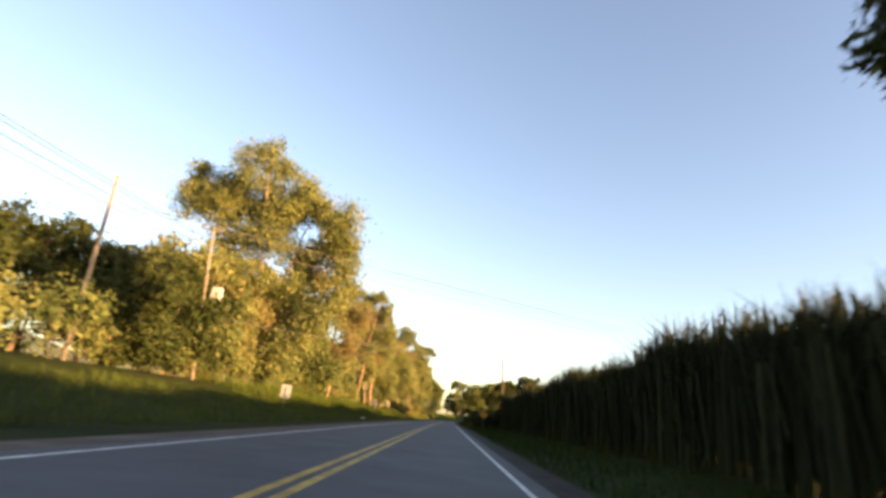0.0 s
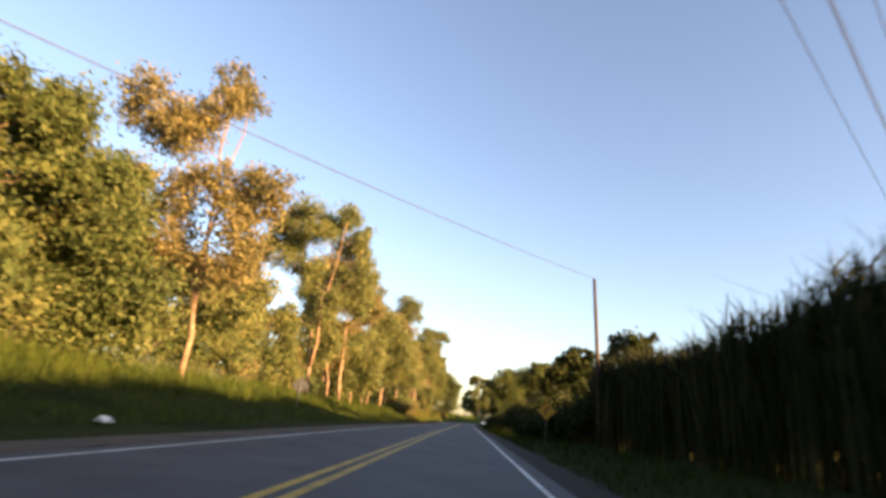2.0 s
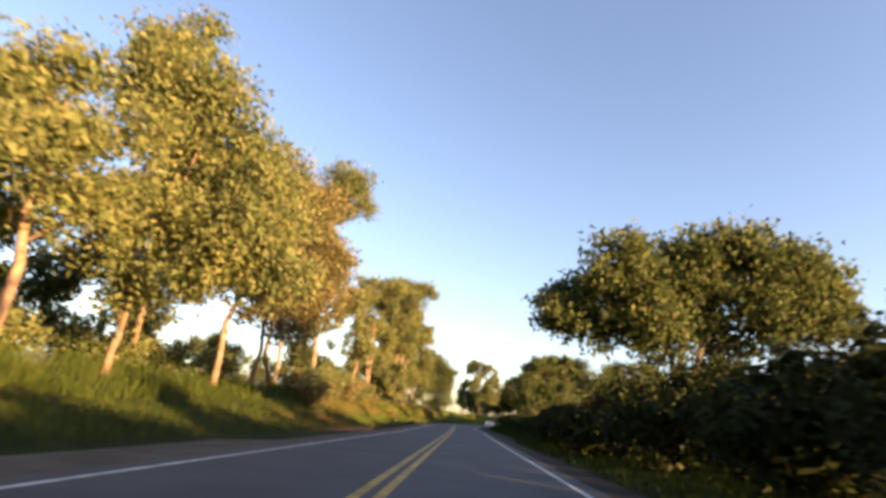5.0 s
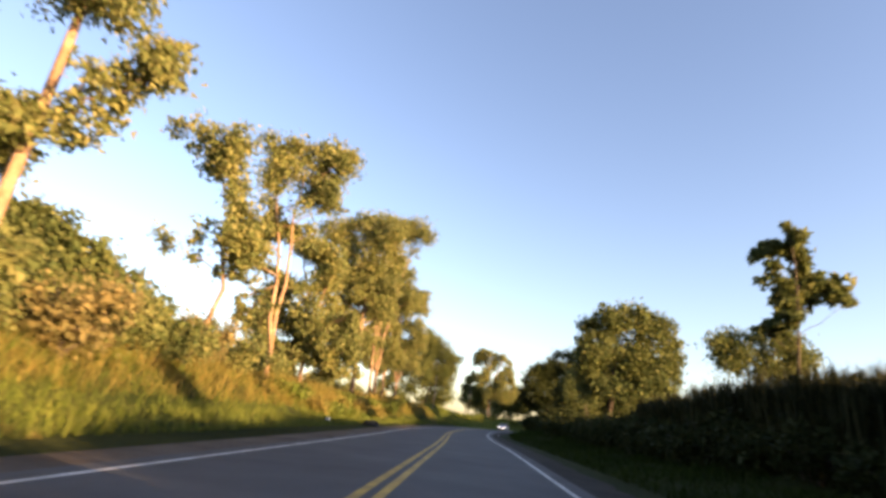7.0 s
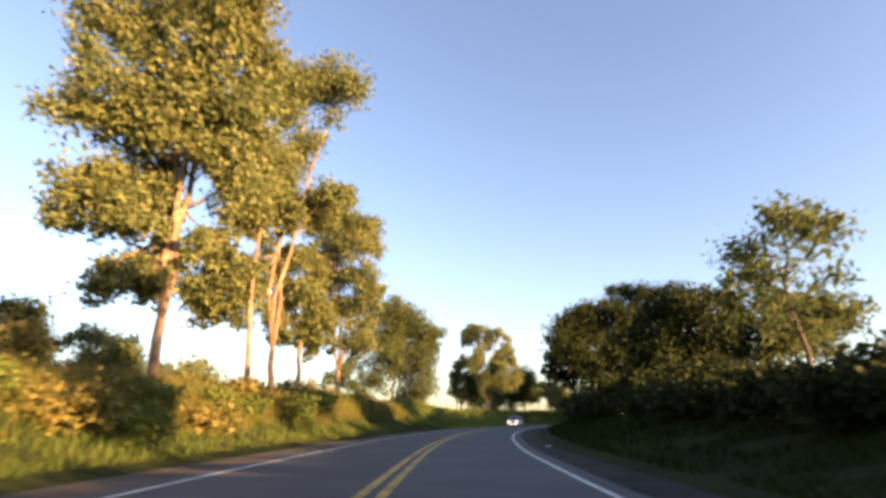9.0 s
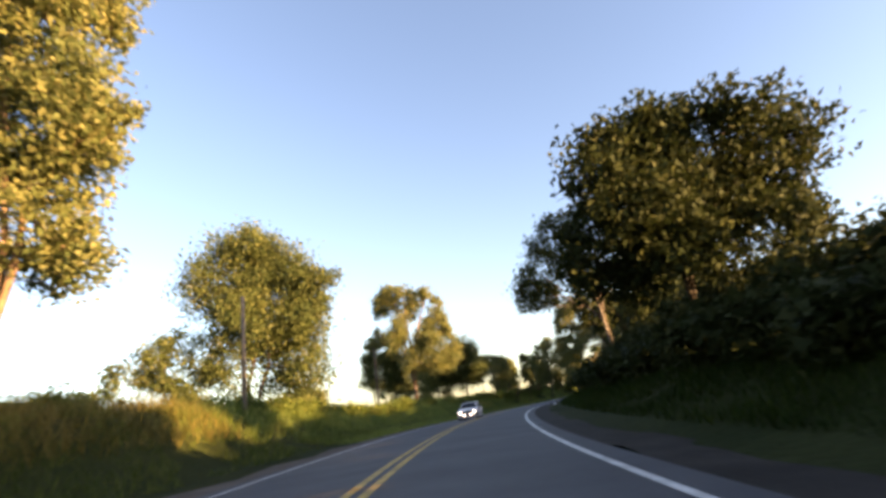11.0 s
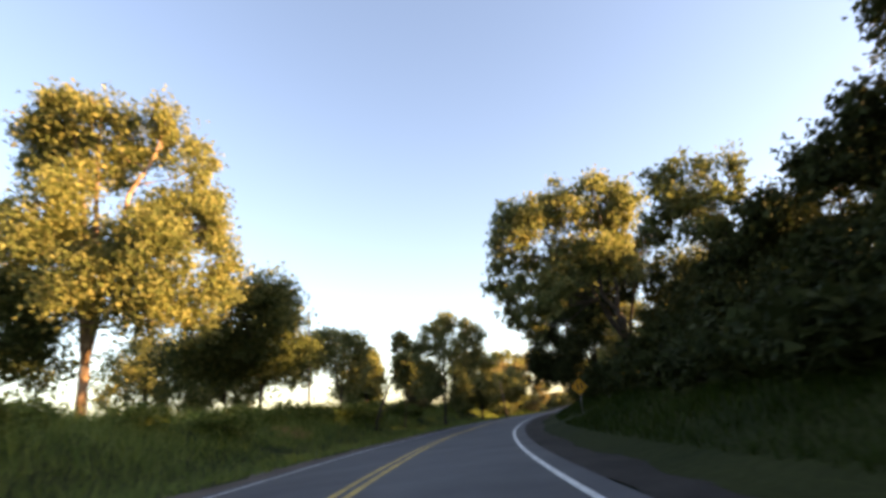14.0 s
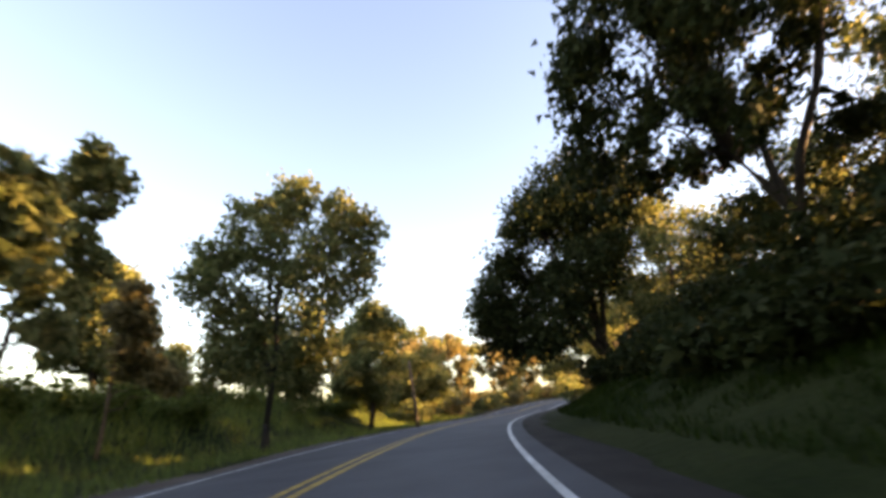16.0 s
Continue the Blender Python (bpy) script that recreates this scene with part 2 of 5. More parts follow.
def to_road(x, y):
    """Way along and distance to the right, for arrays."""
    x, y = np.atleast_1d(np.asarray(x, float)), np.atleast_1d(np.asarray(y, float))
    best, idx = np.full(x.shape, 1e18), np.zeros(x.shape, int)
    for i in range(0, len(RS), 3):
        d = (x - RX[i]) ** 2 + (y - RY[i]) ** 2
        near = d < best
        best[near], idx[near] = d[near], i
    dx, dy, h = x - RX[idx], y - RY[idx], RH[idx]
    return RS[idx] + dx * np.sin(h) + dy * np.cos(h), dx * np.cos(h) - dy * np.sin(h)


# Height of the land beside the road: rows of s, then heights at fixed distances.
LEFT_L = [3.6, 6.6, 8.2, 10.0, 12.0, 15.0, 22.0, 60.0]
LEFT_Z = [(-80, [0, 0, .15, .4, .8, 1.5, 1.8, 1.8]), (130, [0, 0, .15, .5, 1.0, 1.7, 1.9, 1.6]), (158, [0, 0, .5, 1.7, 2.3, 2.4, 2.2, 1.5]),
          (232, [0, 0, .6, 2.3, 2.5, 2.4, 2.1, 1.0]), (255, [0, 0, .4, 1.2, 1.6, 1.7, 1.5, 0.8]), (285, [0, 0, .5, 1.5, 2.0, 2.1, 2.0, 1.4]), (320, [0, 0, .5, 1.7, 2.2, 2.3, 2.2, 1.4]), (640, [0, 0, .4, 1.1, 1.6, 1.8, 1.6, 1.0])]
RIGHT_L = [3.6, 5.2, 6.6, 8.2, 10.5, 14.0, 22.0, 60.0]
RIGHT_Z = [(-80, [0, 0, .1, .2, .3, .4, .5, .6]), (140, [0, 0, .1, .3, .6, .9, 1.2, 1.4]), (190, [0, 0, .1, .5, 1.1, 1.6, 2.0, 2.2]),
           (225, [0, 0, .2, .9, 1.7, 2.4, 2.8, 3.0]), (262, [0, 0, .3, 1.0, 1.7, 2.4, 3.0, 3.4]), (320, [0, 0, .4, 1.3, 2.0, 2.8, 3.2, 3.2]), (640, [0, 0, .3, .8, 1.4, 2.0, 3.0, 4.0])]


def land(s, l):
    s, l = np.atleast_1d(np.asarray(s, float)), np.atleast_1d(np.asarray(l, float))
    z = np.zeros(s.shape)
    for ls, table, side in ((LEFT_L, LEFT_Z, -1), (RIGHT_L, RIGHT_Z, 1)):
        keys = [a for a, _ in table]
        cols = np.array([[b[j] for _, b in table] for j in range(len(ls))])
        heights = np.stack([np.interp(s, keys, c) for c in cols])
        ll = np.clip(l * side, ls[0], ls[-1])
        out = np.zeros(s.shape)
        for j in range(len(ls) - 1):
            a, b = ls[j], ls[j + 1]
            w = (ll >= a) & (ll <= b)
            t = (ll - a) / (b - a)
            out = np.where(w, heights[j] * (1 - t) + heights[j + 1] * t, out)
        z = np.where(l * side > 0, out, z)
    return z + road_z(s) + fall(s, l)


def land_at(x, y):
    s, l = to_road(x, y)
    return float(land(s, l)[0])


def lumps(x, y, l):
    """Small unevenness of the land away from the road."""
    rough = np.array([noise.noise((a * 0.35, b * 0.35, 0.0)) + 0.5 * noise.noise((a * 1.1, b * 1.1, 3.0)) for a, b in zip(x, y)])
    return rough * 0.22 * np.clip((np.abs(l) - 6.2) / 4, 0, 1)


def bare_patch(name, s0, s1, l0, l1, mat, label):
    """Bare earth that follows the bank, with a ragged outline."""
    soup, nu, nv = Soup(), int((s1 - s0) / 0.5) + 1, 9
    verts = []
    for i in range(nu):
        u = i / (nu - 1)
        waist = (math.sin(math.pi * min(max(u, 0.02), 0.98)) ** 0.45) * (0.8 + 0.35 * noise.noise((s0 + i * 0.35, l0, 1.0)))
        for j in range(nv):
            v = j / (nv - 1) - 0.5
            l = (l0 + l1) / 2 + v * (l1 - l0) * waist + 0.3 * noise.noise((i * 0.3, 4.0, l0))
            s = s0 + (s1 - s0) * u
            x, y, _ = road_point(s, l)
            edge = -0.08 if j in (0, nv - 1) or i in (0, nu - 1) else 0.07
            z = float(land([s], [l])[0] + lumps([x], [y], np.array([l]))[0]) + edge + 0.05 * noise.noise((x * 2, y * 2, 0))
            verts.append((x, y, z))
    soup.add(verts, [(i * nv + j, i * nv + j + 1, (i + 1) * nv + j + 1, (i + 1) * nv + j) for i in range(nu - 1) for j in range(nv - 1)])
    tagged(new(name, soup.mesh(name, mat, True)), label, "bare earth", kind="structure")


def build_ground():
    def axis(lo, hi, step):
        core = np.arange(lo, hi + step / 2, step)
        grow = step * 1.35 ** np.arange(1, 24)
        return np.concatenate([(lo - np.cumsum(grow))[::-1], core, hi + np.cumsum(grow)])
    xs, ys = axis(-34, 130, 1.3), axis(-20, 400, 2.0)
    gx, gy = np.meshgrid(xs, ys)
    s, l = to_road(gx.ravel(), gy.ravel())
    z = land(s, l)
    z = z + lumps(gx.ravel(), gy.ravel(), l) - 0.05 * (np.abs(l) < 5.0)
    far = np.clip((np.hypot(gx.ravel() - 20, gy.ravel() - 150) - 400) / 800, 0, 1)
    z = z * (1 - far) - 2 * far
    nx = len(xs)
    verts = list(zip(gx.ravel().tolist(), gy.ravel().tolist(), z.tolist()))
    faces = [(j * nx + i, j * nx + i + 1, (j + 1) * nx + i + 1, (j + 1) * nx + i) for j in range(len(ys) - 1) for i in range(nx - 1)]
    me = bpy.data.meshes.new("ground")
    me.from_pydata(verts, [], faces)
    me.materials.append(M["ground"])
    me.polygons.foreach_set("use_smooth", [True] * len(faces))
    tagged(new("ground", me), "rough grassy verge and field ground beside the road", "ground", kind="structure")


def strip(name, s0, s1, l0, l1, dz, mat, label, category, cols=2, wob=0.0):
    """A ribbon along the road between two distances from its middle."""
    ss = np.arange(s0, s1 + 0.1, 1.0)
    verts, faces = [], []
    for i, s in enumerate(ss):
        for c in range(cols):
            l = l0 + (l1 - l0) * c / (cols - 1)
            if wob and c in (0, cols - 1):
                l += wob * noise.noise((s * 0.4, l, 7.0)) + wob * 0.6 * noise.noise((s * 1.3, l, 2.0))
            x, y, z = road_point(s, l, dz)
            verts.append((x, y, z - 0.012 * abs(l) + 0.0))
    for i in range(len(ss) - 1):
        for c in range(cols - 1):
            a = i * cols + c
            faces.append((a, a + 1, a + 1 + cols, a + cols))
    me = bpy.data.meshes.new(name)
    me.from_pydata(verts, [], faces)
    me.materials.append(mat)
    me.polygons.foreach_set("use_smooth", [True] * len(faces))
    return tagged(new(name, me), label, category, kind="structure")


def build_road():
    strip("road", -60, 600, -4.0, 4.0, 0.06, M["asphalt"], "two-lane grey asphalt country road", "road", cols=9)
    strip("shoulder_west", -60, 600, -6.9, -3.96, 0.05, M["gravel"], "brown gravel shoulder along the road", "shoulder", cols=6, wob=0.35)
    # Both east shoulders use the gravel with shade put into its colour.
    strip("shoulder_east", -60, 600, 3.96, 5.2, 0.05, M["shade_darkened_gravel"], "narrow gravel shoulder along the road", "shoulder", cols=5, wob=0.3)
    strip("shoulder_bend", 168, 335, 5.1, 6.7, 0.055, M["shade_darkened_gravel"], "wide dark brown gravel shoulder at the bend, darkened further as shade", "shoulder", cols=6, wob=0.4)
    strip("edge_line_west", -60, 600, -LANE - 0.06, -LANE + 0.06, 0.066, M["white_paint"], "worn white edge line on asphalt", "road marking")
    strip("edge_line_east", -60, 600, LANE - 0.06, LANE + 0.06, 0.066, M["white_paint"], "worn white edge line on asphalt", "road marking")
    for n, l in (("centre_line_west", -0.15), ("centre_line_east", 0.15)):
        strip(n, -60, 600, l - 0.075, l + 0.075, 0.066, M["yellow_paint"], "solid yellow centre line on asphalt", "road marking")


# ---------------------------------------------------------------- plants


def leaf_cloud(rng, blobs, count, size, droop=0.3, slim=0.45, sprig=7, spread=0.35):
    """Leaves in sprigs, filling the blobs (centre, radii); denser towards their skins."""
    vol = np.array([b[1][0] * b[1][1] * b[1][2] for b in blobs]) ** 0.75
    pick = rng.choice(len(blobs), size=max(1, count // sprig), p=vol / vol.sum())
    cen, rad = np.array([b[0] for b in blobs])[pick], np.array([b[1] for b in blobs])[pick]
    d = rng.normal(size=(len(pick), 3))
    d /= np.linalg.norm(d, axis=1)[:, None]
    deep = rng.random((len(pick), 1)) ** 0.45
    sp = cen + d * rad * deep
    bulk = np.repeat(np.where(deep < 0.62, 1.6, 0.76), sprig, 0)
    p = np.repeat(sp, sprig, 0) + rng.normal(size=(len(pick) * sprig, 3)) * spread
    n = len(p)
    a = rng.normal(size=(n, 3))
    a[:, 2] = a[:, 2] * 0.7 - droop
    a /= np.linalg.norm(a, axis=1)[:, None]
    b = np.cross(a, rng.normal(size=(n, 3)))
    b /= np.linalg.norm(b, axis=1)[:, None] + 1e-9
    sz = size * bulk * (0.6 + 0.8 * rng.random((n, 1)))
    v = np.stack([p - a * sz * 0.45 - b * sz * slim * 0.5, p - a * sz * 0.3 + b * sz * slim * 0.55, p + a * sz * 0.55], 1)
    return v.reshape(-1, 3)


def bent(rng, p, q, n, wob):
    p, q = np.array(p, float), np.array(q, float)
    pts = [p + (q - p) * i / (n - 1) for i in range(n)]
    for i in range(1, n - 1):
        pts[i] = pts[i] + rng.normal(size=3) * wob * np.linalg.norm(q - p)
    return [tuple(v) for v in pts]


def tree(name, x, y, h, r, low, label, seed, lean=(0.0, 0.0), limbs=9, leaves=4200, leaf=0.32, bark="pale_bark", leafmat="gum_leaf",
         trunk=0.22, forks=1, flat=0.0, droop=0.5, blob=0.36, group="", sink=0.15, trunk_leaf=0.0):
    """A tree: tapered trunk, limbs and a crown of leaf sprigs. low: where the crown starts, as a share of h; lean: metres by which the crown's middle stands off;
    flat: 0 for a tall crown, 1 for an umbrella."""
    rng = np.random.default_rng(seed)
    trunk *= 0.72
    t = thing(name, x, y, land_at(x, y) - sink, label, "tree", group)
    lx, ly = lean
    blobs = []
    tops = []
    for k in range(forks):
        a = 2 * math.pi * (k + rng.random()) / forks
        off = 0.0 if forks == 1 else r * 0.28
        tops.append((lx + off * math.cos(a), ly + off * math.sin(a), h * (0.86 if flat < 0.5 else 0.8) * (1 - 0.08 * k)))
    fork_h = h * low * (0.5 if forks > 1 else 0.0)
    body = Soup()
    stems = []
    if forks > 1:
        base = bent(rng, (0, 0, 0), (lx * 0.25, ly * 0.25, fork_h), 4, 0.03)
        body.tube(base, [trunk * 1.25, trunk, trunk * 0.92, trunk * 0.85], 8)
        for top in tops:
            pts = bent(rng, base[-1], top, 6, 0.02)
            stems.append(pts)
            body.tube(pts, [trunk * 0.72 * (1 - 0.17 * i) for i in range(6)], 7)
    else:
        pts = bent(rng, (0, 0, 0), tops[0], 7, 0.018)
        stems.append(pts)
        body.tube(pts, [trunk * 1.3] + [trunk * (1 - 0.145 * i) for i in range(6)], 8)
    part("trunk", body, M[bark], t, smooth=True)
    for k in range(limbs):
        st = np.array(stems[k % len(stems)])
        u = (k + 0.5 * rng.random()) / limbs
        zz = h * (low * 0.85 + (0.80 - low * 0.85) * u) if flat < 0.5 else h * (low * 0.6 + 0.3 * u * low)
        start = np.array([np.interp(zz, st[:, 2], st[:, j]) for j in range(3)])
        a = 2.39996 * k + rng.random() * 0.9
        if flat < 0.5:
            prof = math.sin(math.pi * (0.22 + 0.66 * u)) ** 0.8
            reach = r * prof * (0.5 + 0.42 * rng.random())
            end = np.array([lx * (0.4 + 0.6 * u) + reach * math.cos(a), ly * (0.4 + 0.6 * u) + reach * math.sin(a), min(zz + h * (0.06 + 0.10 * rng.random()), h * 0.9)])
        else:
            reach = r * math.sqrt((k + 0.6) / limbs) * (0.75 + 0.2 * rng.random())
            end = np.array([lx + reach * math.cos(a), ly + reach * math.sin(a), h * (0.90 - 0.22 * (reach / r) ** 2 - 0.05 * rng.random() - (0.25 * rng.random() if k % 3 == 0 else 0))])
        lp = bent(rng, start, end, 5, 0.032)
        lim = Soup()
        lr = trunk * (0.34 - 0.12 * u)
        lim.tube(lp, [lr, lr * 0.8, lr * 0.6, lr * 0.4, lr * 0.15], 5)
        part("limb", lim, M[bark], t, smooth=True)
        br = r * blob * 0.86 * (0.75 + 0.5 * rng.random())
        high = 0.85 if flat < 0.5 else 0.5
        blobs.append((tuple(end), (br, br, br * high)))
        for q in range(3):
            aim = np.array(lp[4 if q else 3]) + np.clip(rng.normal(size=3), -1.0, 1.0) * br * np.array([0.9, 0.9, 0.6])
            bq = br * (0.5 + 0.35 * rng.random())
            blobs.append((tuple(aim), (bq, bq, bq * high)))
    for st in stems:
        br = r * blob * 1.05
        blobs.append(((st[-1][0], st[-1][1], h - br * (0.9 if flat < 0.5 else 0.45)), (br, br, br * (0.9 if flat < 0.5 else 0.4))))
    for k in range(int(trunk_leaf)):
        st = stems[k % len(stems)]
        p = st[1 + k % 3]
        br = r * 0.3 * (0.6 + 0.6 * rng.random())
        blobs.append(((p[0] + rng.normal() * r * 0.3, p[1] + rng.normal() * r * 0.3, p[2] + rng.normal() * 0.8), (br, br, br)))
    me = quads_mesh("crown", leaf_cloud(rng, blobs, int(leaves * 3.3), leaf * 0.78, droop, 0.5, 10, 0.28), M[leafmat], 3)
    ob = new("crown", me)
    ob.parent = t
    return t


def crowned(name, x, y, label, seed, lobes, face=0.0, trunk=0.3, forks=1, bark="pale_bark", leafmat="gum_leaf", dense=1.0, droop=0.6, leaf=0.26, group=""):
    """A tree with a crown of its own shape. lobes: rows of (metres to the right of the root as one faces that heading, height, radius)."""
    rng = np.random.default_rng(seed)
    t = thing(name, x, y, land_at(x, y) - 0.15, label, "tree", group, turn=-face)
    L = np.array(lobes, float)
    trunk *= 0.72
    middle, half = L[:, 0].mean(), max(1.0, np.abs(L[:, 0] - L[:, 0].mean()).max())
    room = np.sqrt(np.maximum(half ** 2 - (L[:, 0] - middle) ** 2, 0.2))
    depth = room * (rng.random(len(L)) * 0.8 - 0.4)
    cen = np.stack([L[:, 0], depth, L[:, 1]], 1)
    low = float((L[:, 1] - L[:, 2]).min())
    high = float(L[:, 1].max())
    # stems rise from the root towards the highest lobes of each sector
    order = np.argsort(L[:, 0])
    tips = [cen[max(chunk, key=lambda i: L[i, 1] - 0.2 * abs(L[i, 0] - middle))] for chunk in np.array_split(order, forks)]
    split = max(0.7, min(low * 0.8, high * 0.3)) if forks > 1 else 0.0
    body, stems = Soup(), []
    if forks > 1:
        base = bent(rng, (0, 0, 0), (middle * 0.12, 0, split), 4, 0.03)
        body.tube(base, [trunk * 0.98, trunk * 0.78, trunk * 0.7, trunk * 0.66], 9)
    else:
        base = [(0, 0, 0)]
    for tip in tips:
        root = np.array(base[-1])
        knee = root + (tip - root) * np.array([0.35, 0.35, 0.5])
        pts = bent(rng, root, knee, 4, 0.03)[:-1] + bent(rng, knee, tip, 4, 0.03)
        stems.append(np.array(pts))
        r0 = trunk * (0.56 if forks > 1 else 0.78)
        body.tube(pts, [r0 * (1.25 if forks == 1 else 1.0)] + [r0 * (1 - 0.145 * i) for i in range(6)], 8)
    part("trunk", body, M[bark], t, smooth=True)
    for c, r in zip(cen, L[:, 2]):
        gap = [np.hypot(*(st[:, :2] - c[:2]).T).min() for st in stems]
        st = stems[int(np.argmin(gap))]
        zz = np.clip(c[2] - 0.7 * min(gap) - 0.5 * r, st[0, 2] + 0.3 * (st[-1, 2] - st[0, 2]), st[-1, 2])
        start = np.array([np.interp(zz, st[:, 2], st[:, j]) for j in range(3)])
        lim = Soup()
        lr = trunk * (0.30 - 0.14 * zz / (high + 1))
        pts = bent(rng, start, c, 6, 0.035)
        lim.tube(pts, [lr, lr * 0.82, lr * 0.66, lr * 0.5, lr * 0.34, lr * 0.12], 6)
        for q in range(4):
            d = rng.normal(size=3)
            d[2] = abs(d[2]) * 0.6
            lim.tube(bent(rng, pts[3 + q % 3], c + d / np.linalg.norm(d) * r * 0.8, 3, 0.05), [lr * 0.3, lr * 0.18, lr * 0.05], 4)
        part("limb", lim, M[bark], t, smooth=True)
    # leaves in puffs over each lobe, and thinner ones between it and its neighbour
    near = np.hypot(cen[:, None, 0] - cen[None, :, 0], cen[:, None, 2] - cen[None, :, 2]) + np.eye(len(L)) * 99
    mates = np.argsort(near, axis=1)
    fill = []
    for j, full in ((0, 0.45), (1, 0.55), (2, 0.45)):
        middles = (cen + cen[mates[:, min(j, len(L) - 2)]]) / 2 + np.stack([0 * depth, (0.5 - 0.9 * j) * depth, 0 * depth], 1)
        fill += [(c, 0.95 * r, full) for c, r in zip(middles, L[:, 2])]
    verts = []
    for c, r, full in [*((c, 1.16 * r, 0.9) for c, r in zip(cen, L[:, 2])), *fill]:
        k = max(7, int(15 * r ** 0.9))
        d = rng.normal(size=(k, 3))
        d /= np.linalg.norm(d, axis=1)[:, None]
        puff = c + d * r * (0.15 + 0.75 * rng.random((k, 1)) ** 0.7)
        n = int(440 * dense * full * r * r) + 40
        which = rng.integers(0, k, n)
        size = (0.18 + 0.16 * rng.random(k))[which, None] * r
        p = puff[which] + rng.normal(size=(n, 3)) * size * np.array([1.0, 1.0, 0.75])
        a = rng.normal(size=(n, 3))
        a[:, 2] = a[:, 2] * 0.7 - droop
        a /= np.linalg.norm(a, axis=1)[:, None]
        b = np.cross(a, rng.normal(size=(n, 3)))
        b /= np.linalg.norm(b, axis=1)[:, None] + 1e-9
        sz = leaf * (0.7 + 0.7 * rng.random((n, 1)))
        verts.append(np.stack([p - a * sz * 0.45 - b * sz * 0.3, p - a * sz * 0.3 + b * sz * 0.32, p + a * sz * 0.6], 1).reshape(-1, 3))
    ob = new("crown", quads_mesh("crown", np.concatenate(verts), M[leafmat], 3))
    ob.parent = t
    return t


def bush(name, x, y, h, r, label, seed, leafmat="green_leaf", leaves=1500, leaf=0.3, group="", droop=0.1):
    """Stems from one root and a low rounded mass of leaves with gaps."""
    rng = np.random.default_rng(seed)
    t = thing(name, x, y, land_at(x, y) - 0.1, label, "bush", group)
    stem, blobs = Soup(), []
    for k in range(6):
        a = 2.4 * k + rng.random()
        end = (r * 0.62 * math.cos(a) * rng.random() ** 0.4, r * 0.62 * math.sin(a) * rng.random() ** 0.4, h * (0.38 + 0.42 * rng.random()))
        stem.tube(bent(rng, (0, 0, 0), end, 4, 0.08), [0.05, 0.04, 0.03, 0.012], 5)
        br = r * (0.38 + 0.22 * rng.random())
        blobs.append((end, (br, br, min(br, h * 0.42))))
    blobs.append(((0, 0, h * 0.35), (r * 0.75, r * 0.75, h * 0.36)))
    part("stem", stem, M["dark_bark"], t)
    ob = new("foliage", quads_mesh("foliage", leaf_cloud(rng, blobs, int(leaves * 1.15), leaf * 0.8, droop, 0.6, 8, 0.2), M[leafmat], 3))
    ob.parent = t
    return t


def blades(rng, x, y, z, height, width, lean):
    """Curved three-piece blades rising from arrays of places; returns quad corners."""
    n = len(x)
    a = rng.random(n) * 2 * math.pi
    out = lean * (0.4 + rng.random(n)) * height
    hh = height
    root = np.stack([x, y, z], 1)
    dirv = np.stack([np.cos(a), np.sin(a), np.zeros(n)], 1)
    side = np.stack([-np.sin(a), np.cos(a), np.zeros(n)], 1) * (width * (0.6 + 0.8 * rng.random(n)))[:, None]
    quads = []
    prev, pw = root, 0.8
    for t, up, w in ((0.55, 0.72, 1.0), (1.0, 1.0 - 0.35 * lean, 0.06)):
        p = root + dirv * (out * t ** 1.8)[:, None] + np.stack([np.zeros(n), np.zeros(n), hh * up], 1)
        quads.append(np.stack([prev - side * pw / 2, prev + side * pw / 2, p + side * w / 2, p - side * w / 2], 1))
        prev, pw = p, w
    return np.concatenate(quads, 0).reshape(-1, 3)


def short_blades(rng, x, y, z, height, width, lean):
    """Slim straight blades, one triangle each, leaning all ways."""
    n = len(x)
    a = rng.random(n) * 2 * math.pi
    root = np.stack([x, y, z], 1)
    side = np.stack([-np.sin(a), np.cos(a), np.zeros(n)], 1) * (width * (0.6 + 0.8 * rng.random(n)))[:, None]
    out = lean * (0.3 + rng.random(n)) * height
    tip = root + np.stack([np.cos(a) * out, np.sin(a) * out, height], 1)
    return np.stack([root - side * 0.5, root + side * 0.5, tip], 1).reshape(-1, 3)


def cane_field(name, s0, s1, l0, depth, height, seed, count, label):
    """A stand of tall cane beside the road: stalks with arching leaves at all heights."""
    rng = np.random.default_rng(seed)
    s = s0 + (s1 - s0) * rng.random(count)
    l = l0 + depth * rng.random(count) ** 1.4 + 0.25 * np.sin(s * 0.9) + 0.15 * np.sin(s * 2.7)
    pts = np.array([road_point(a, b) for a, b in zip(s, l)])
    z = land(s, l)
    ends = np.clip(np.minimum(s - s0, s1 - s) / 4.0, 0, 1) ** 0.6
    top = height * (0.35 + 0.65 * ends) * (0.86 + 0.16 * rng.random(count) + 0.07 * np.sin(s * 0.35 + 1) + 0.04 * np.sin(s * 1.7))
    pick = rng.random(count)
    start = np.where(pick < 0.22, 0.0, top * rng.random(count) * 0.72)
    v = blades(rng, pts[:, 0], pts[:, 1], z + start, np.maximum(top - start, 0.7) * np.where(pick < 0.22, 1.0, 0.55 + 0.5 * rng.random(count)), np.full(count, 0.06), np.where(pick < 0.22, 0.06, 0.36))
    tagged(new(name, quads_mesh(name, v, M["shade_toned_cane_leaf"])), label, "crop", kind="stuff")


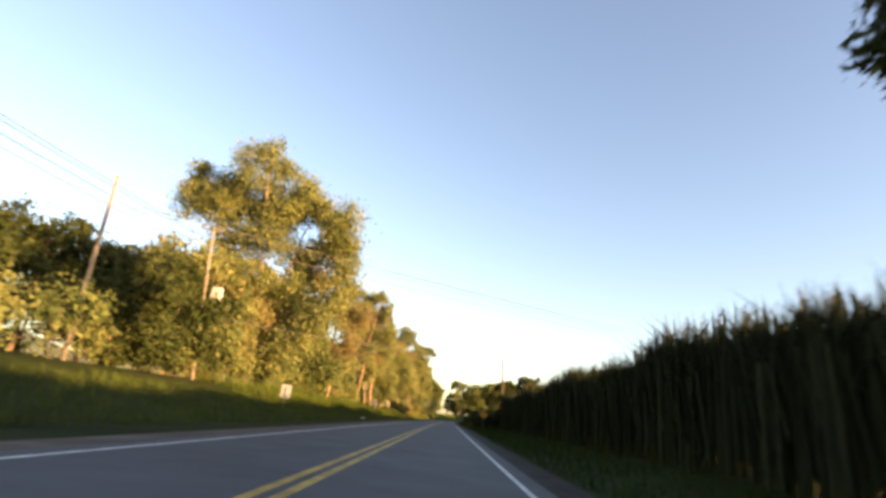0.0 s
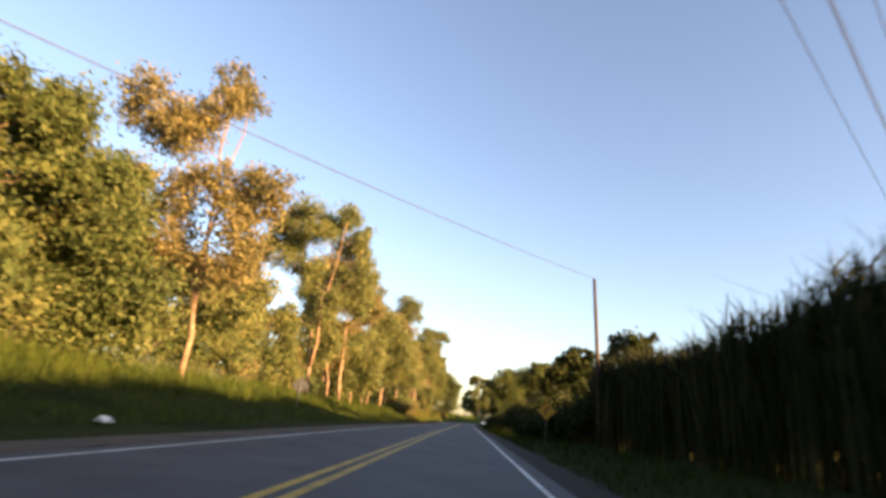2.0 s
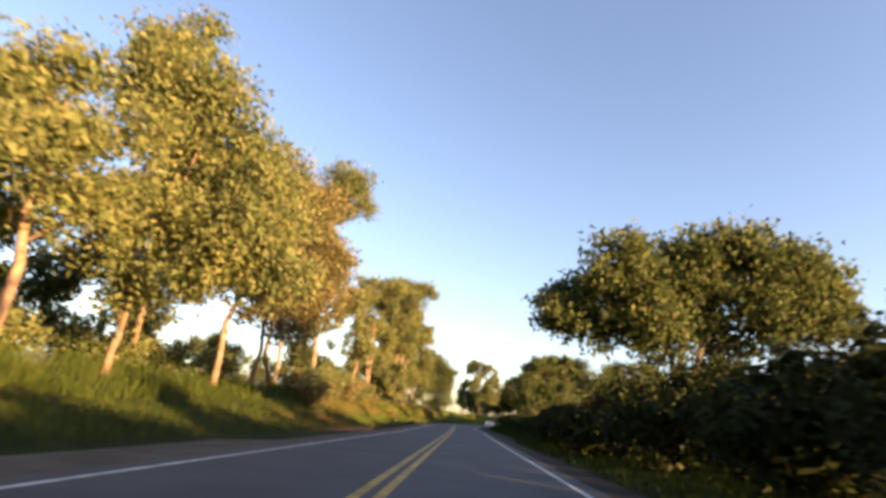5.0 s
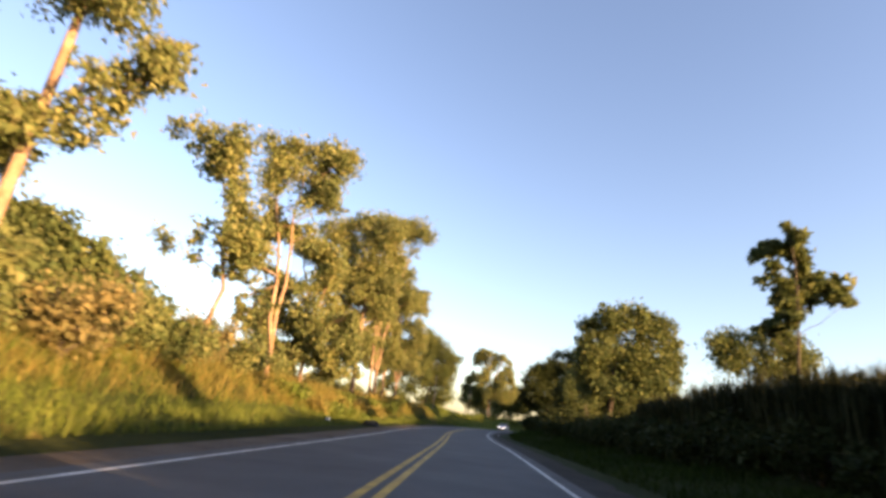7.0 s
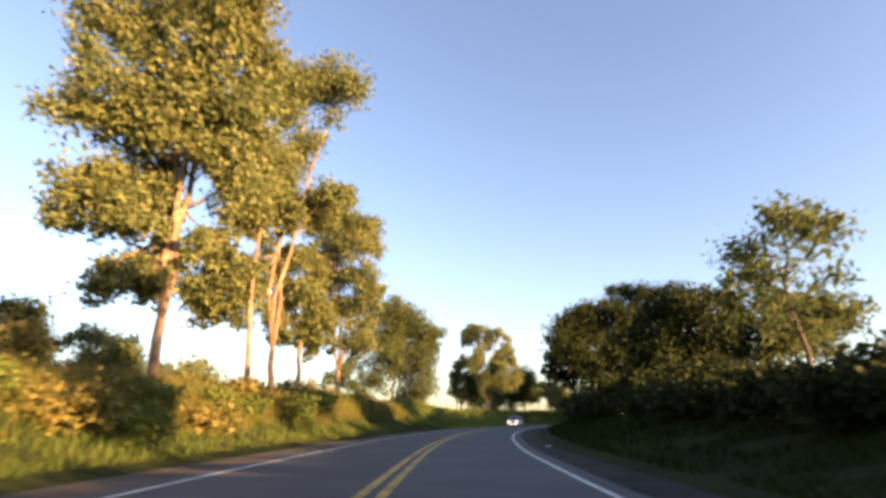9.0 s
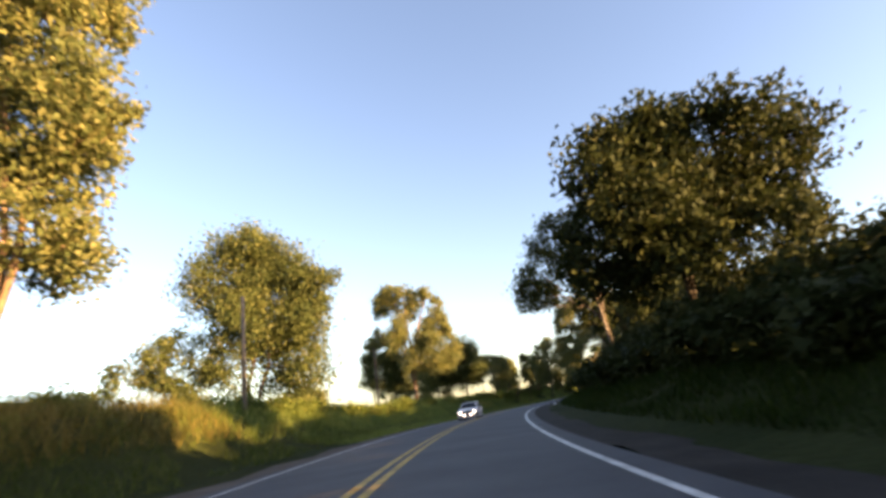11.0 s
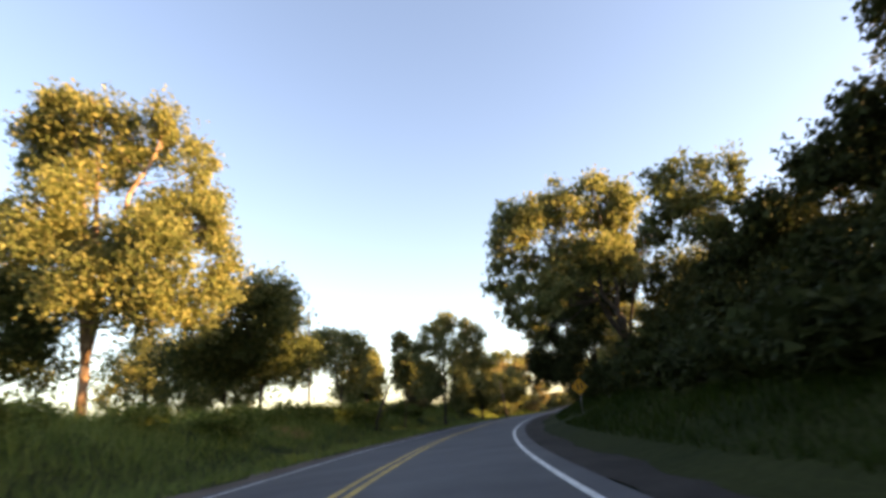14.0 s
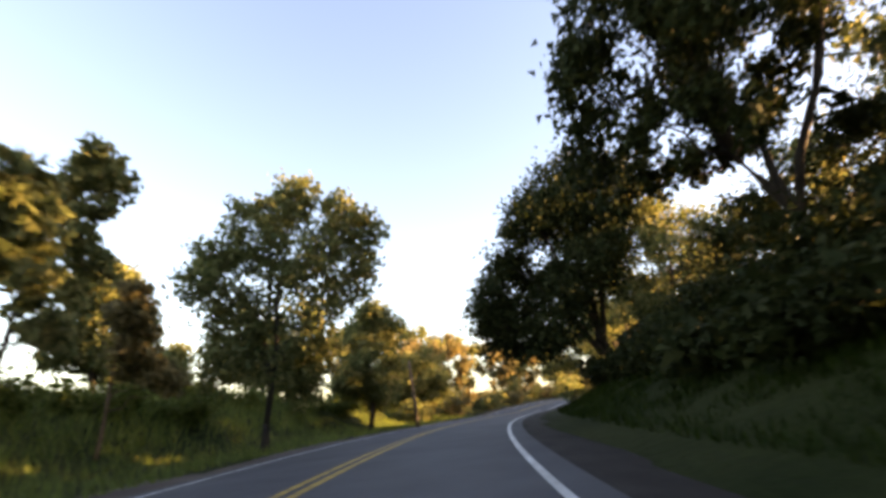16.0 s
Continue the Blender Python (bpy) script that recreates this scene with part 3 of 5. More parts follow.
def grass(name, s0, s1, l0, l1, height, seed, number, label, mat="grass_blade", width=0.03, lean=0.4, clump=0.5):
    rng = np.random.default_rng(seed)
    count = int(number * 2.2)
    s = s0 + (s1 - s0) * rng.random(count)
    l = l0 + (l1 - l0) * rng.random(count)
    pts = np.array([road_point(a, b) for a, b in zip(s, l)])
    keep = np.array([noise.noise((a * 0.5, b * 0.5, seed * 1.7)) for a, b in zip(pts[:, 0], pts[:, 1])])
    hh = height * (0.45 + 0.7 * rng.random(count)) * (1 + clump * keep)
    ok = keep > -0.45
    z = land(s, l) + lumps(pts[:, 0], pts[:, 1], l) - 0.05
    v = short_blades(rng, pts[ok, 0], pts[ok, 1], z[ok], hh[ok], np.full(ok.sum(), width), np.full(ok.sum(), lean + 0.4))
    tagged(new(name, quads_mesh(name, v, M[mat], 3)), label, "grass", kind="stuff")


build_ground()
build_road()

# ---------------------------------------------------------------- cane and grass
cane_field("sugar_cane", -14, 83, 9.5, 5.0, 4.84, 11, 40000, "tall dense stand of green sugar cane, darkened as shade")
cane_field("sugar_cane", 143, 178, 10.4, 5.0, 3.0, 12, 14000, "second stand of sugar cane, lower, darkened as shade")
grass("grass", -10, 150, -13.0, -6.4, 0.36, 21, 26000, "mown green verge grass with shade put into its green", "shade_toned_west_grass")
grass("grass", 150, 250, -11.0, -6.3, 0.4, 22, 20000, "long green grass on the roadside bank")
grass("grass", 240, 360, -12.0, -5.0, 0.4, 23, 24000, "long green grass on the roadside bank", "light_toned_lush_grass")
grass("grass", -10, 150, 5.0, 9.2, 0.4, 24, 12000, "green grass strip before the cane, darkened as shade", "shade_toned_verge_grass")
grass("grass", 150, 335, 5.9, 9.6, 0.30, 25, 42000, "short green grass on the bank, darkened as shade", "shade_toned_verge_grass", 0.035)
grass("tall_grass", 40, 150, -17.0, -11.0, 0.9, 26, 9000, "tall grass under the roadside trees", "shade_toned_west_grass", 0.04)
grass("tall_grass", 150, 235, -15.0, -8.6, 0.75, 27, 18000, "tall sunlit grass on top of the bank", "dry_grass", 0.035, 0.7)
grass("tall_grass", 235, 330, -18.0, -8.0, 0.8, 28, 16000, "tall green grass along the bank", "light_toned_lush_grass", 0.04, 0.5)

grass("tall_grass", 180, 215, -11.0, -8.2, 0.42, 29, 7000, "dry sunlit grass on the cut face of the bank", "dry_grass", 0.03, 0.6)
grass("tall_grass", 136, 154, -9.4, -6.2, 0.3, 30, 3000, "thin dry grass on bare earth", "dry_grass", 0.03, 0.6)

# ---------------------------------------------------------------- trees west of the road
GUM = "tall eucalyptus with pale trunk and golden green crown"
ROW = "eucalyptus row beside the road"

tree("shade_tree", 12.5, 9.5, 14.4, 3.6, 0.66, "dark overhanging tree behind the cane", 18, limbs=9, leaves=3500, leafmat="shade_painted_leaf", bark="dark_bark")
tree("round_tree", -13.5, 256, 8.5, 4.2, 0.15, "dense dark tree behind the pole", 19, limbs=9, leaves=3500, leafmat="green_leaf", bark="dark_bark", trunk_leaf=3)


# ---------------------------------------------------------------- the large trees, in the order of the road
crowned("eucalyptus_tree", -18, 50, "large spreading eucalyptus with golden green crown", 1, trunk=0.42, forks=3, group=ROW,
        lobes=[(-8.9, 20.9, 1.3), (-5.5, 21.1, 1.8), (-1.5, 22.2, 1.7), (1.3, 20.6, 1.7), (-9.3, 17.6, 1.9), (-6.0, 17.7, 2.1), (-2.4, 18.3, 2.3), (0.9, 17.9, 2.1), (3.7, 18.3, 1.5), (6.7, 16.2, 2.0), (5.1, 14.7, 1.6), (-4.1, 14.2, 1.9), (-0.1, 14.5, 2.1), (3.1, 12.5, 1.8), (7.5, 13.1, 1.3), (-6.0, 11.3, 1.5), (-1.6, 10.0, 1.7), (2.5, 9.6, 1.6), (7.8, 10.3, 1.5), (6.1, 7.0, 1.9), (1.1, 6.3, 1.9), (-2.3, 3.3, 1.8), (2.8, 3.2, 2.0)])
crowned("eucalyptus_tree", -21, 44, "low leafy eucalyptus with rusty golden crown", 2, trunk=0.24, leafmat="rust_leaf", group=ROW,
        lobes=[(-4.0, 10.0, 1.4), (-4.1, 7.5, 1.6), (-2.2, 8.6, 1.3), (-2.8, 5.4, 1.8), (-6.1, 6.5, 2.2), (-7.7, 6.7, 1.8), (-5.5, 2.8, 2.1), (-2.4, 2.2, 2.1), (1.1, 3.7, 1.8), (0.9, 0.9, 1.4)])
crowned("wood_tree", -19.8, 68.5, "dense dark green tree of the roadside wood", 22, trunk=0.3, forks=2, leafmat="green_leaf", bark="dark_bark", group="roadside wood",
        lobes=[(-1.6, 12.8, 1.0), (-3.6, 12.4, 1.0), (0.1, 12.3, 1.2), (-3.4, 10.1, 1.6), (-1.5, 10.6, 1.3), (0.8, 9.9, 1.2), (-2.0, 7.7, 1.8), (0.8, 7.4, 1.7), (2.6, 8.8, 1.1), (-1.6, 5.0, 1.6), (0.9, 5.0, 1.6), (3.4, 6.1, 1.4), (3.4, 3.3, 1.6), (0.9, 2.7, 1.6), (5.6, 3.5, 1.3), (3.5, 1.1, 1.3), (0.4, 0.8, 1.3)])
crowned("eucalyptus_tree", -15.8, 75.5, "tall eucalyptus with pinkish trunk and thin rusty crown", 3, trunk=0.3, forks=2, leafmat="rust_leaf", dense=0.7, group=ROW,
        lobes=[(-6.8, 18.8, 1.4), (-7.5, 17.2, 1.1), (-4.2, 18.0, 1.4), (-4.8, 15.9, 1.5), (-2.8, 15.7, 1.3), (-1.2, 20.4, 1.1), (0.2, 18.7, 1.1), (-0.9, 17.3, 1.0), (1.2, 13.2, 1.1), (-0.5, 12.2, 1.0), (3.6, 12.5, 1.1), (1.0, 10.8, 1.2), (-2.7, 12.4, 1.0), (2.9, 10.6, 0.9), (-3.2, 9.9, 1.4), (0.9, 8.1, 1.4), (2.3, 6.8, 1.6), (-2.3, 6.6, 1.6)])
crowned("eucalyptus_tree", -15.8, 101.5, "tall eucalyptus with pale trunk and golden green crown", 4, trunk=0.4, forks=2, group=ROW,
        lobes=[(-6.4, 20.2, 1.5), (-3.9, 20.8, 1.6), (-0.6, 20.7, 1.6), (2.1, 20.5, 1.1), (3.7, 19.0, 0.9), (-6.6, 17.5, 1.3), (-4.1, 17.7, 1.6), (-1.3, 17.9, 1.6), (1.8, 17.3, 1.4), (3.8, 16.4, 0.9), (-8.0, 15.9, 0.9), (-8.3, 13.7, 0.8), (-4.6, 15.0, 1.4), (-2.4, 13.7, 1.4), (1.0, 13.6, 1.7), (4.1, 13.5, 1.2), (5.2, 14.1, 0.8), (-1.5, 10.1, 1.3), (1.6, 10.7, 1.0), (4.3, 10.5, 1.3), (0.7, 7.2, 1.3), (0.4, 5.1, 1.1), (2.0, 6.4, 1.0)])
crowned("eucalyptus_tree", -19.5, 99.0, "small rusty eucalyptus behind the tall ones", 27, trunk=0.16, leafmat="rust_leaf", dense=0.8, group=ROW,
        lobes=[(1.5, 6.0, 0.6), (1.6, 4.7, 0.7), (2.6, 4.2, 0.6), (3.3, 2.8, 0.6), (2.8, 2.0, 0.6), (1.7, 3.2, 0.6), (3.4, 0.9, 0.5)])
crowned("eucalyptus_tree", -19.8, 95.5, "leafy eucalyptus with golden crown at the edge of the wood", 28, trunk=0.22, group=ROW,
        lobes=[(2.3, 7.9, 0.9), (3.2, 6.9, 0.7), (2.8, 5.5, 0.9), (3.6, 4.4, 0.8), (3.7, 2.9, 0.8), (4.3, 1.3, 0.9), (1.1, 6.6, 1.1), (2.2, 3.7, 1.1)])
crowned("eucalyptus_tree", -15.5, 109.4, "slender eucalyptus with forked pale trunk and open crown", 23, trunk=0.26, forks=2, dense=0.75, group=ROW,
        lobes=[(-3.7, 13.2, 1.0), (-4.0, 10.5, 1.0), (-2.8, 10.8, 1.0), (-2.7, 9.0, 1.1), (-2.8, 6.9, 0.9), (-1.3, 6.8, 1.1), (-1.2, 4.9, 0.8), (-4.8, 8.6, 1.2), (-4.1, 6.0, 1.1), (-5.3, 12.7, 1.0)])
crowned("eucalyptus_tree", -14.8, 112.9, "tall eucalyptus with orange-lit trunk and rusty crown", 5, trunk=0.34, leafmat="rust_leaf", dense=0.85, group=ROW,
        lobes=[(-6.5, 17.3, 1.5), (-4.0, 18.3, 1.8), (-1.4, 17.8, 1.5), (0.7, 18.0, 1.0), (-5.1, 14.6, 1.4), (-2.2, 14.9, 1.7), (0.4, 15.1, 1.5), (2.2, 15.0, 0.9), (-2.9, 12.1, 1.5), (-0.2, 12.7, 1.4), (2.5, 12.3, 1.3), (3.7, 12.1, 0.7), (-3.7, 9.9, 1.1), (-1.3, 9.5, 1.2), (0.9, 10.6, 1.1), (-2.4, 7.3, 1.1), (-0.6, 6.9, 0.9), (-2.7, 4.8, 0.9), (-0.8, 4.7, 0.9)])
crowned("eucalyptus_tree", -13.9, 115.3, "short leafy eucalyptus with golden crown", 6, trunk=0.26, group=ROW,
        lobes=[(-0.4, 7.5, 1.0), (-1.0, 6.5, 1.1), (0.8, 6.1, 1.3), (-1.4, 4.7, 1.1), (0.2, 4.0, 1.3), (2.1, 5.3, 1.3), (3.0, 6.9, 0.9), (-1.2, 2.7, 1.0), (1.1, 2.4, 1.1), (2.8, 3.6, 1.2)])
crowned("eucalyptus_tree", -14.4, 130.5, "tall eucalyptus with pale trunk and broad golden crown", 7, trunk=0.3, forks=2, group=ROW,
        lobes=[(-2.2, 17.5, 1.2), (-0.5, 18.7, 1.2), (-3.2, 14.8, 1.4), (0.4, 13.6, 2.1), (2.4, 12.8, 1.9), (-0.0, 10.7, 2.1), (-0.7, 6.9, 1.8), (2.2, 8.5, 2.0), (4.6, 10.6, 1.8), (0.2, 4.3, 1.7), (3.6, 5.5, 2.0), (5.9, 7.5, 1.8), (6.8, 4.9, 1.5)])
crowned("eucalyptus_tree", -13.8, 145, "tall eucalyptus with pale trunk and golden green crown", 8, trunk=0.26, leafmat="rust_leaf", group=ROW,
        lobes=[(0.1, 16.0, 1.9), (2.8, 14.3, 1.7), (-0.6, 12.1, 1.8), (2.0, 11.1, 1.9), (4.6, 10.1, 1.6), (0.6, 7.9, 1.8), (3.8, 7.0, 1.9), (2.3, 4.5, 1.6)])
crowned("eucalyptus_tree", -14.2, 150.5, "very tall eucalyptus with leaning orange-lit trunk", 20, trunk=0.3, dense=0.7, group=ROW,
        lobes=[(-3.5, 11.7, 1.1), (-2.7, 9.5, 0.8), (-1.2, 8.9, 0.7), (-0.2, 9.0, 0.8), (-0.2, 7.3, 0.7), (-1.4, 6.5, 0.8), (-2.0, 11.9, 1.0), (-0.3, 10.8, 0.9), (-0.2, 12.6, 1.0), (-3.5, 14.5, 1.4), (-1.7, 15.3, 1.4), (-5.7, 18.0, 1.4), (-4.0, 18.8, 1.7)])
crowned("eucalyptus_tree", -16.2, 156.5, "very tall eucalyptus with two thin leaning trunks", 9, trunk=0.28, forks=2, dense=0.65, group=ROW,
        lobes=[(-3.4, 16.6, 1.0), (-2.5, 17.8, 1.2), (-0.9, 15.4, 1.2), (0.6, 15.2, 1.2), (1.9, 13.9, 1.0), (-0.5, 12.0, 0.7), (0.6, 12.1, 0.8), (-1.3, 10.6, 0.7), (0.1, 8.9, 0.5), (-2.2, 20.1, 1.5), (0.1, 18.4, 1.2)])
crowned("eucalyptus_tree", -13.4, 158.8, "very tall eucalyptus with straight orange-lit trunk", 10, trunk=0.36, dense=0.75, group=ROW,
        lobes=[(-1.1, 19.8, 1.7), (1.1, 20.4, 1.5), (3.0, 19.0, 1.1), (-2.9, 18.8, 1.3), (0.5, 18.3, 1.0), (-0.7, 16.3, 1.0), (0.6, 13.3, 1.2), (-1.4, 12.5, 1.1), (0.4, 11.7, 1.1), (2.8, 10.2, 0.8), (2.4, 9.2, 0.9), (3.7, 8.7, 0.6), (1.4, 7.2, 0.9), (-1.2, 6.9, 0.9), (-3.0, 7.2, 0.7), (-1.6, 5.1, 0.7), (-0.0, 5.8, 0.7), (-0.8, 22.7, 1.7), (2.2, 21.8, 1.3)])
crowned("wood_tree", -15.0, 163, "low broad leafy tree on top of the bank", 24, trunk=0.2, leafmat="green_leaf", bark="dark_bark", group="roadside wood",
        lobes=[(-1.8, 4.7, 0.8), (-0.5, 4.4, 0.9), (-1.7, 3.3, 1.0), (0.7, 3.4, 1.0), (-0.3, 2.5, 1.1), (2.2, 2.8, 0.9), (3.3, 2.1, 0.8), (1.7, 1.7, 0.9), (-0.2, 1.0, 0.9), (4.3, 1.6, 0.6), (3.1, 0.6, 0.7), (5.0, 0.8, 0.4)])
crowned("eucalyptus_tree", -11.2, 169.3, "slender eucalyptus with leaning pale trunk and thin crown", 17, trunk=0.22, dense=0.75, group=ROW,
        lobes=[(-2.1, 12.4, 0.9), (-0.8, 11.7, 0.9), (-2.4, 10.6, 0.8), (-0.8, 10.3, 0.9), (-4.4, 12.6, 0.6), (-0.4, 8.7, 0.7), (0.5, 7.2, 1.0), (1.1, 5.8, 1.0), (-0.4, 5.0, 0.5), (0.1, 6.3, 0.7), (-3.3, 6.2, 0.6)])
crowned("eucalyptus_tree", -10.8, 176.5, "eucalyptus with two pale leaning trunks", 11, trunk=0.32, forks=2, dense=0.8, group=ROW,
        lobes=[(-2.4, 15.4, 1.0), (-0.4, 15.4, 1.2), (1.8, 15.5, 1.2), (2.6, 14.9, 0.9), (-1.6, 13.5, 1.2), (0.6, 13.4, 1.1), (1.9, 12.5, 0.8), (-1.9, 12.0, 0.9), (0.1, 10.0, 1.0), (-1.8, 9.8, 0.8), (0.7, 11.9, 0.6), (2.2, 11.7, 0.6), (-2.7, 9.4, 0.8), (-1.6, 9.7, 0.7), (-3.0, 7.4, 0.6), (-1.6, 7.3, 0.5), (0.4, 6.1, 0.4), (-2.4, 3.8, 0.5), (-1.4, 2.9, 0.5), (-2.7, 5.1, 0.4)])
crowned("eucalyptus_tree", -11.0, 183.5, "dense rounded eucalyptus with golden crown", 12, trunk=0.34, forks=2, group=ROW,
        lobes=[(-1.4, 10.4, 0.7), (-0.2, 10.6, 0.9), (1.1, 10.2, 0.7), (1.8, 9.0, 0.6), (1.0, 8.5, 0.9), (-0.6, 7.3, 0.8), (1.0, 7.0, 0.7), (-0.1, 5.4, 1.0), (1.6, 5.1, 1.0), (2.9, 5.5, 0.6), (3.4, 5.6, 0.4), (0.1, 3.9, 0.9), (1.7, 3.6, 0.9), (3.0, 4.0, 0.8), (3.6, 4.5, 0.5), (0.5, 2.4, 0.8), (2.0, 2.3, 0.9), (3.3, 2.7, 0.7), (3.8, 3.2, 0.5), (2.8, 1.4, 0.6), (1.6, 1.5, 0.6), (3.9, 1.6, 0.4), (-3.8, 6.2, 1.1), (-2.8, 7.5, 1.0), (-3.7, 4.3, 1.2), (-1.7, 5.0, 1.2), (-2.7, 2.6, 1.2), (-0.8, 3.0, 1.2), (-3.0, 1.3, 0.9), (-1.2, 1.2, 0.9), (-1.6, 11.0, 1.0), (-0.1, 10.2, 1.0)])
crowned("eucalyptus_tree", -10.3, 200.2, "broad eucalyptus with divided trunk and hanging crown", 13, trunk=0.4, forks=3, group=ROW, face=-2,
        lobes=[(-4.0, 19.2, 1.1), (-2.2, 19.9, 1.0), (0.1, 19.6, 1.1), (2.5, 19.2, 0.9), (-5.8, 17.8, 1.1), (-3.5, 17.0, 1.5), (-0.5, 17.4, 1.5), (2.1, 17.0, 1.4), (-5.7, 14.7, 1.0), (-2.7, 14.4, 1.4), (-0.2, 14.5, 1.4), (2.4, 14.6, 1.3), (-5.4, 12.3, 1.2), (-3.1, 12.0, 1.4), (-0.5, 11.7, 1.4), (-3.9, 8.6, 1.5), (-2.1, 7.9, 1.4), (-4.3, 6.8, 0.8), (-3.5, 4.4, 0.7), (-1.6, 4.8, 0.9), (2.3, 12.2, 1.1), (1.9, 9.2, 1.0), (-2.5, 10.0, 0.9), (-1.0, 8.6, 0.8), (-2.6, 8.0, 0.7), (-1.1, 6.3, 0.7), (-2.2, 6.9, 0.7), (1.9, 6.0, 0.6), (-1.2, 4.2, 0.6), (-1.1, 10.9, 0.9), (0.8, 10.1, 0.8), (2.0, 9.0, 0.7), (-1.9, 12.8, 1.0), (0.7, 12.3, 0.9), (2.6, 11.3, 0.7), (0.2, 6.3, 0.5), (-1.4, 5.3, 0.8), (-0.4, 4.5, 0.6), (-1.9, 4.2, 0.6), (-0.6, 12.3, 0.9), (-3.0, 12.3, 1.0)])
crowned("eucalyptus_tree", -10.1, 209.2, "eucalyptus with orange-lit trunk and narrow crown", 14, trunk=0.28, group=ROW, face=-1,
        lobes=[(-1.7, 12.0, 1.0), (-3.5, 8.8, 1.0), (-2.9, 6.7, 1.1), (-3.2, 4.7, 0.9), (-4.2, 6.2, 0.8), (-1.8, 10.3, 0.9), (-2.0, 7.6, 1.1), (-0.7, 6.7, 1.2), (-2.5, 5.6, 0.7), (-1.0, 4.7, 0.9), (-1.3, 16.1, 1.2), (-2.3, 14.7, 1.1), (-0.4, 13.6, 1.1), (-0.4, 10.6, 1.0)])
crowned("eucalyptus_tree", -10.3, 213.4, "tall eucalyptus with several orange-lit trunks", 21, trunk=0.36, forks=3, group=ROW, face=3,
        lobes=[(-2.1, 14.2, 1.3), (-0.5, 13.5, 1.1), (1.2, 13.4, 1.1), (3.1, 13.2, 1.0), (4.3, 13.6, 0.6), (2.3, 12.2, 0.8), (0.5, 11.7, 0.8), (-1.5, 11.6, 1.0), (-1.8, 9.8, 0.8), (-1.6, 7.3, 0.7), (-1.0, 6.6, 0.5), (0.3, 4.2, 0.5), (-1.1, 5.1, 0.6), (-3.0, 8.5, 0.8), (-0.1, 24.1, 1.7), (2.6, 23.6, 1.9), (4.5, 22.2, 1.0), (-1.3, 21.0, 1.8), (-2.8, 24.7, 1.7), (-3.4, 16.8, 1.6), (-0.5, 16.0, 1.6), (0.7, 18.4, 1.4), (-4.0, 13.3, 1.4), (-0.9, 12.9, 1.4), (-6.0, 20.3, 1.5)])
crowned("eucalyptus_tree", -10.1, 218.6, "short eucalyptus with forked trunk and golden crown", 15, trunk=0.3, forks=2, group=ROW, face=3,
        lobes=[(-1.7, 11.3, 0.9), (0.1, 11.5, 0.7), (-0.9, 10.4, 0.8), (-2.6, 9.7, 0.9), (-1.4, 8.2, 1.1), (0.4, 7.5, 1.1), (1.4, 6.4, 1.0), (-1.7, 6.4, 1.0), (0.1, 5.5, 1.0), (2.0, 5.3, 0.6), (0.5, 8.9, 0.9), (0.9, 9.9, 0.7), (-0.1, 4.1, 0.5), (-2.2, 4.7, 0.7)])
crowned("eucalyptus_tree", -9.8, 231.2, "tall eucalyptus with three pale trunks and full crown", 16, trunk=0.34, forks=3, group=ROW, face=3,
        lobes=[(-1.8, 21.6, 1.2), (-3.5, 21.1, 1.2), (-0.1, 21.2, 1.1), (-3.7, 18.7, 1.7), (-0.9, 18.5, 1.7), (1.6, 17.8, 1.4), (2.9, 18.1, 0.9), (-2.0, 15.8, 1.6), (0.9, 15.6, 1.6), (2.9, 15.4, 1.0), (-3.4, 13.4, 1.6), (-0.7, 12.7, 1.6), (2.1, 12.4, 1.4), (3.7, 11.1, 0.7), (-3.3, 10.5, 1.4), (-1.3, 9.5, 1.5), (1.0, 9.3, 1.5), (2.9, 9.9, 1.1), (-3.1, 6.9, 1.1), (-1.9, 6.0, 0.9), (1.0, 5.8, 1.3), (2.5, 5.6, 1.2), (-3.3, 4.7, 0.7)])
crowned("round_tree", -7.0, 257, "tall dense tree with sunlit top beside the bend", 50, trunk=0.34, forks=2, bark="dark_bark", leafmat="green_leaf", dense=0.8, face=3,
        lobes=[(-0.3, 15.9, 1.7), (0.3, 13.1, 2.2), (-1.1, 9.6, 2.1), (3.1, 9.9, 2.2), (-3.0, 14.6, 1.9), (2.3, 13.6, 2.0), (-4.4, 11.5, 2.0), (-0.5, 11.2, 2.4), (4.5, 11.7, 1.7), (6.4, 11.6, 0.9), (2.0, 6.5, 2.6), (4.6, 8.1, 1.9), (-3.1, 5.0, 1.8), (4.7, 4.0, 1.8), (-0.5, 7.9, 2.3), (1.8, 2.8, 1.8)])
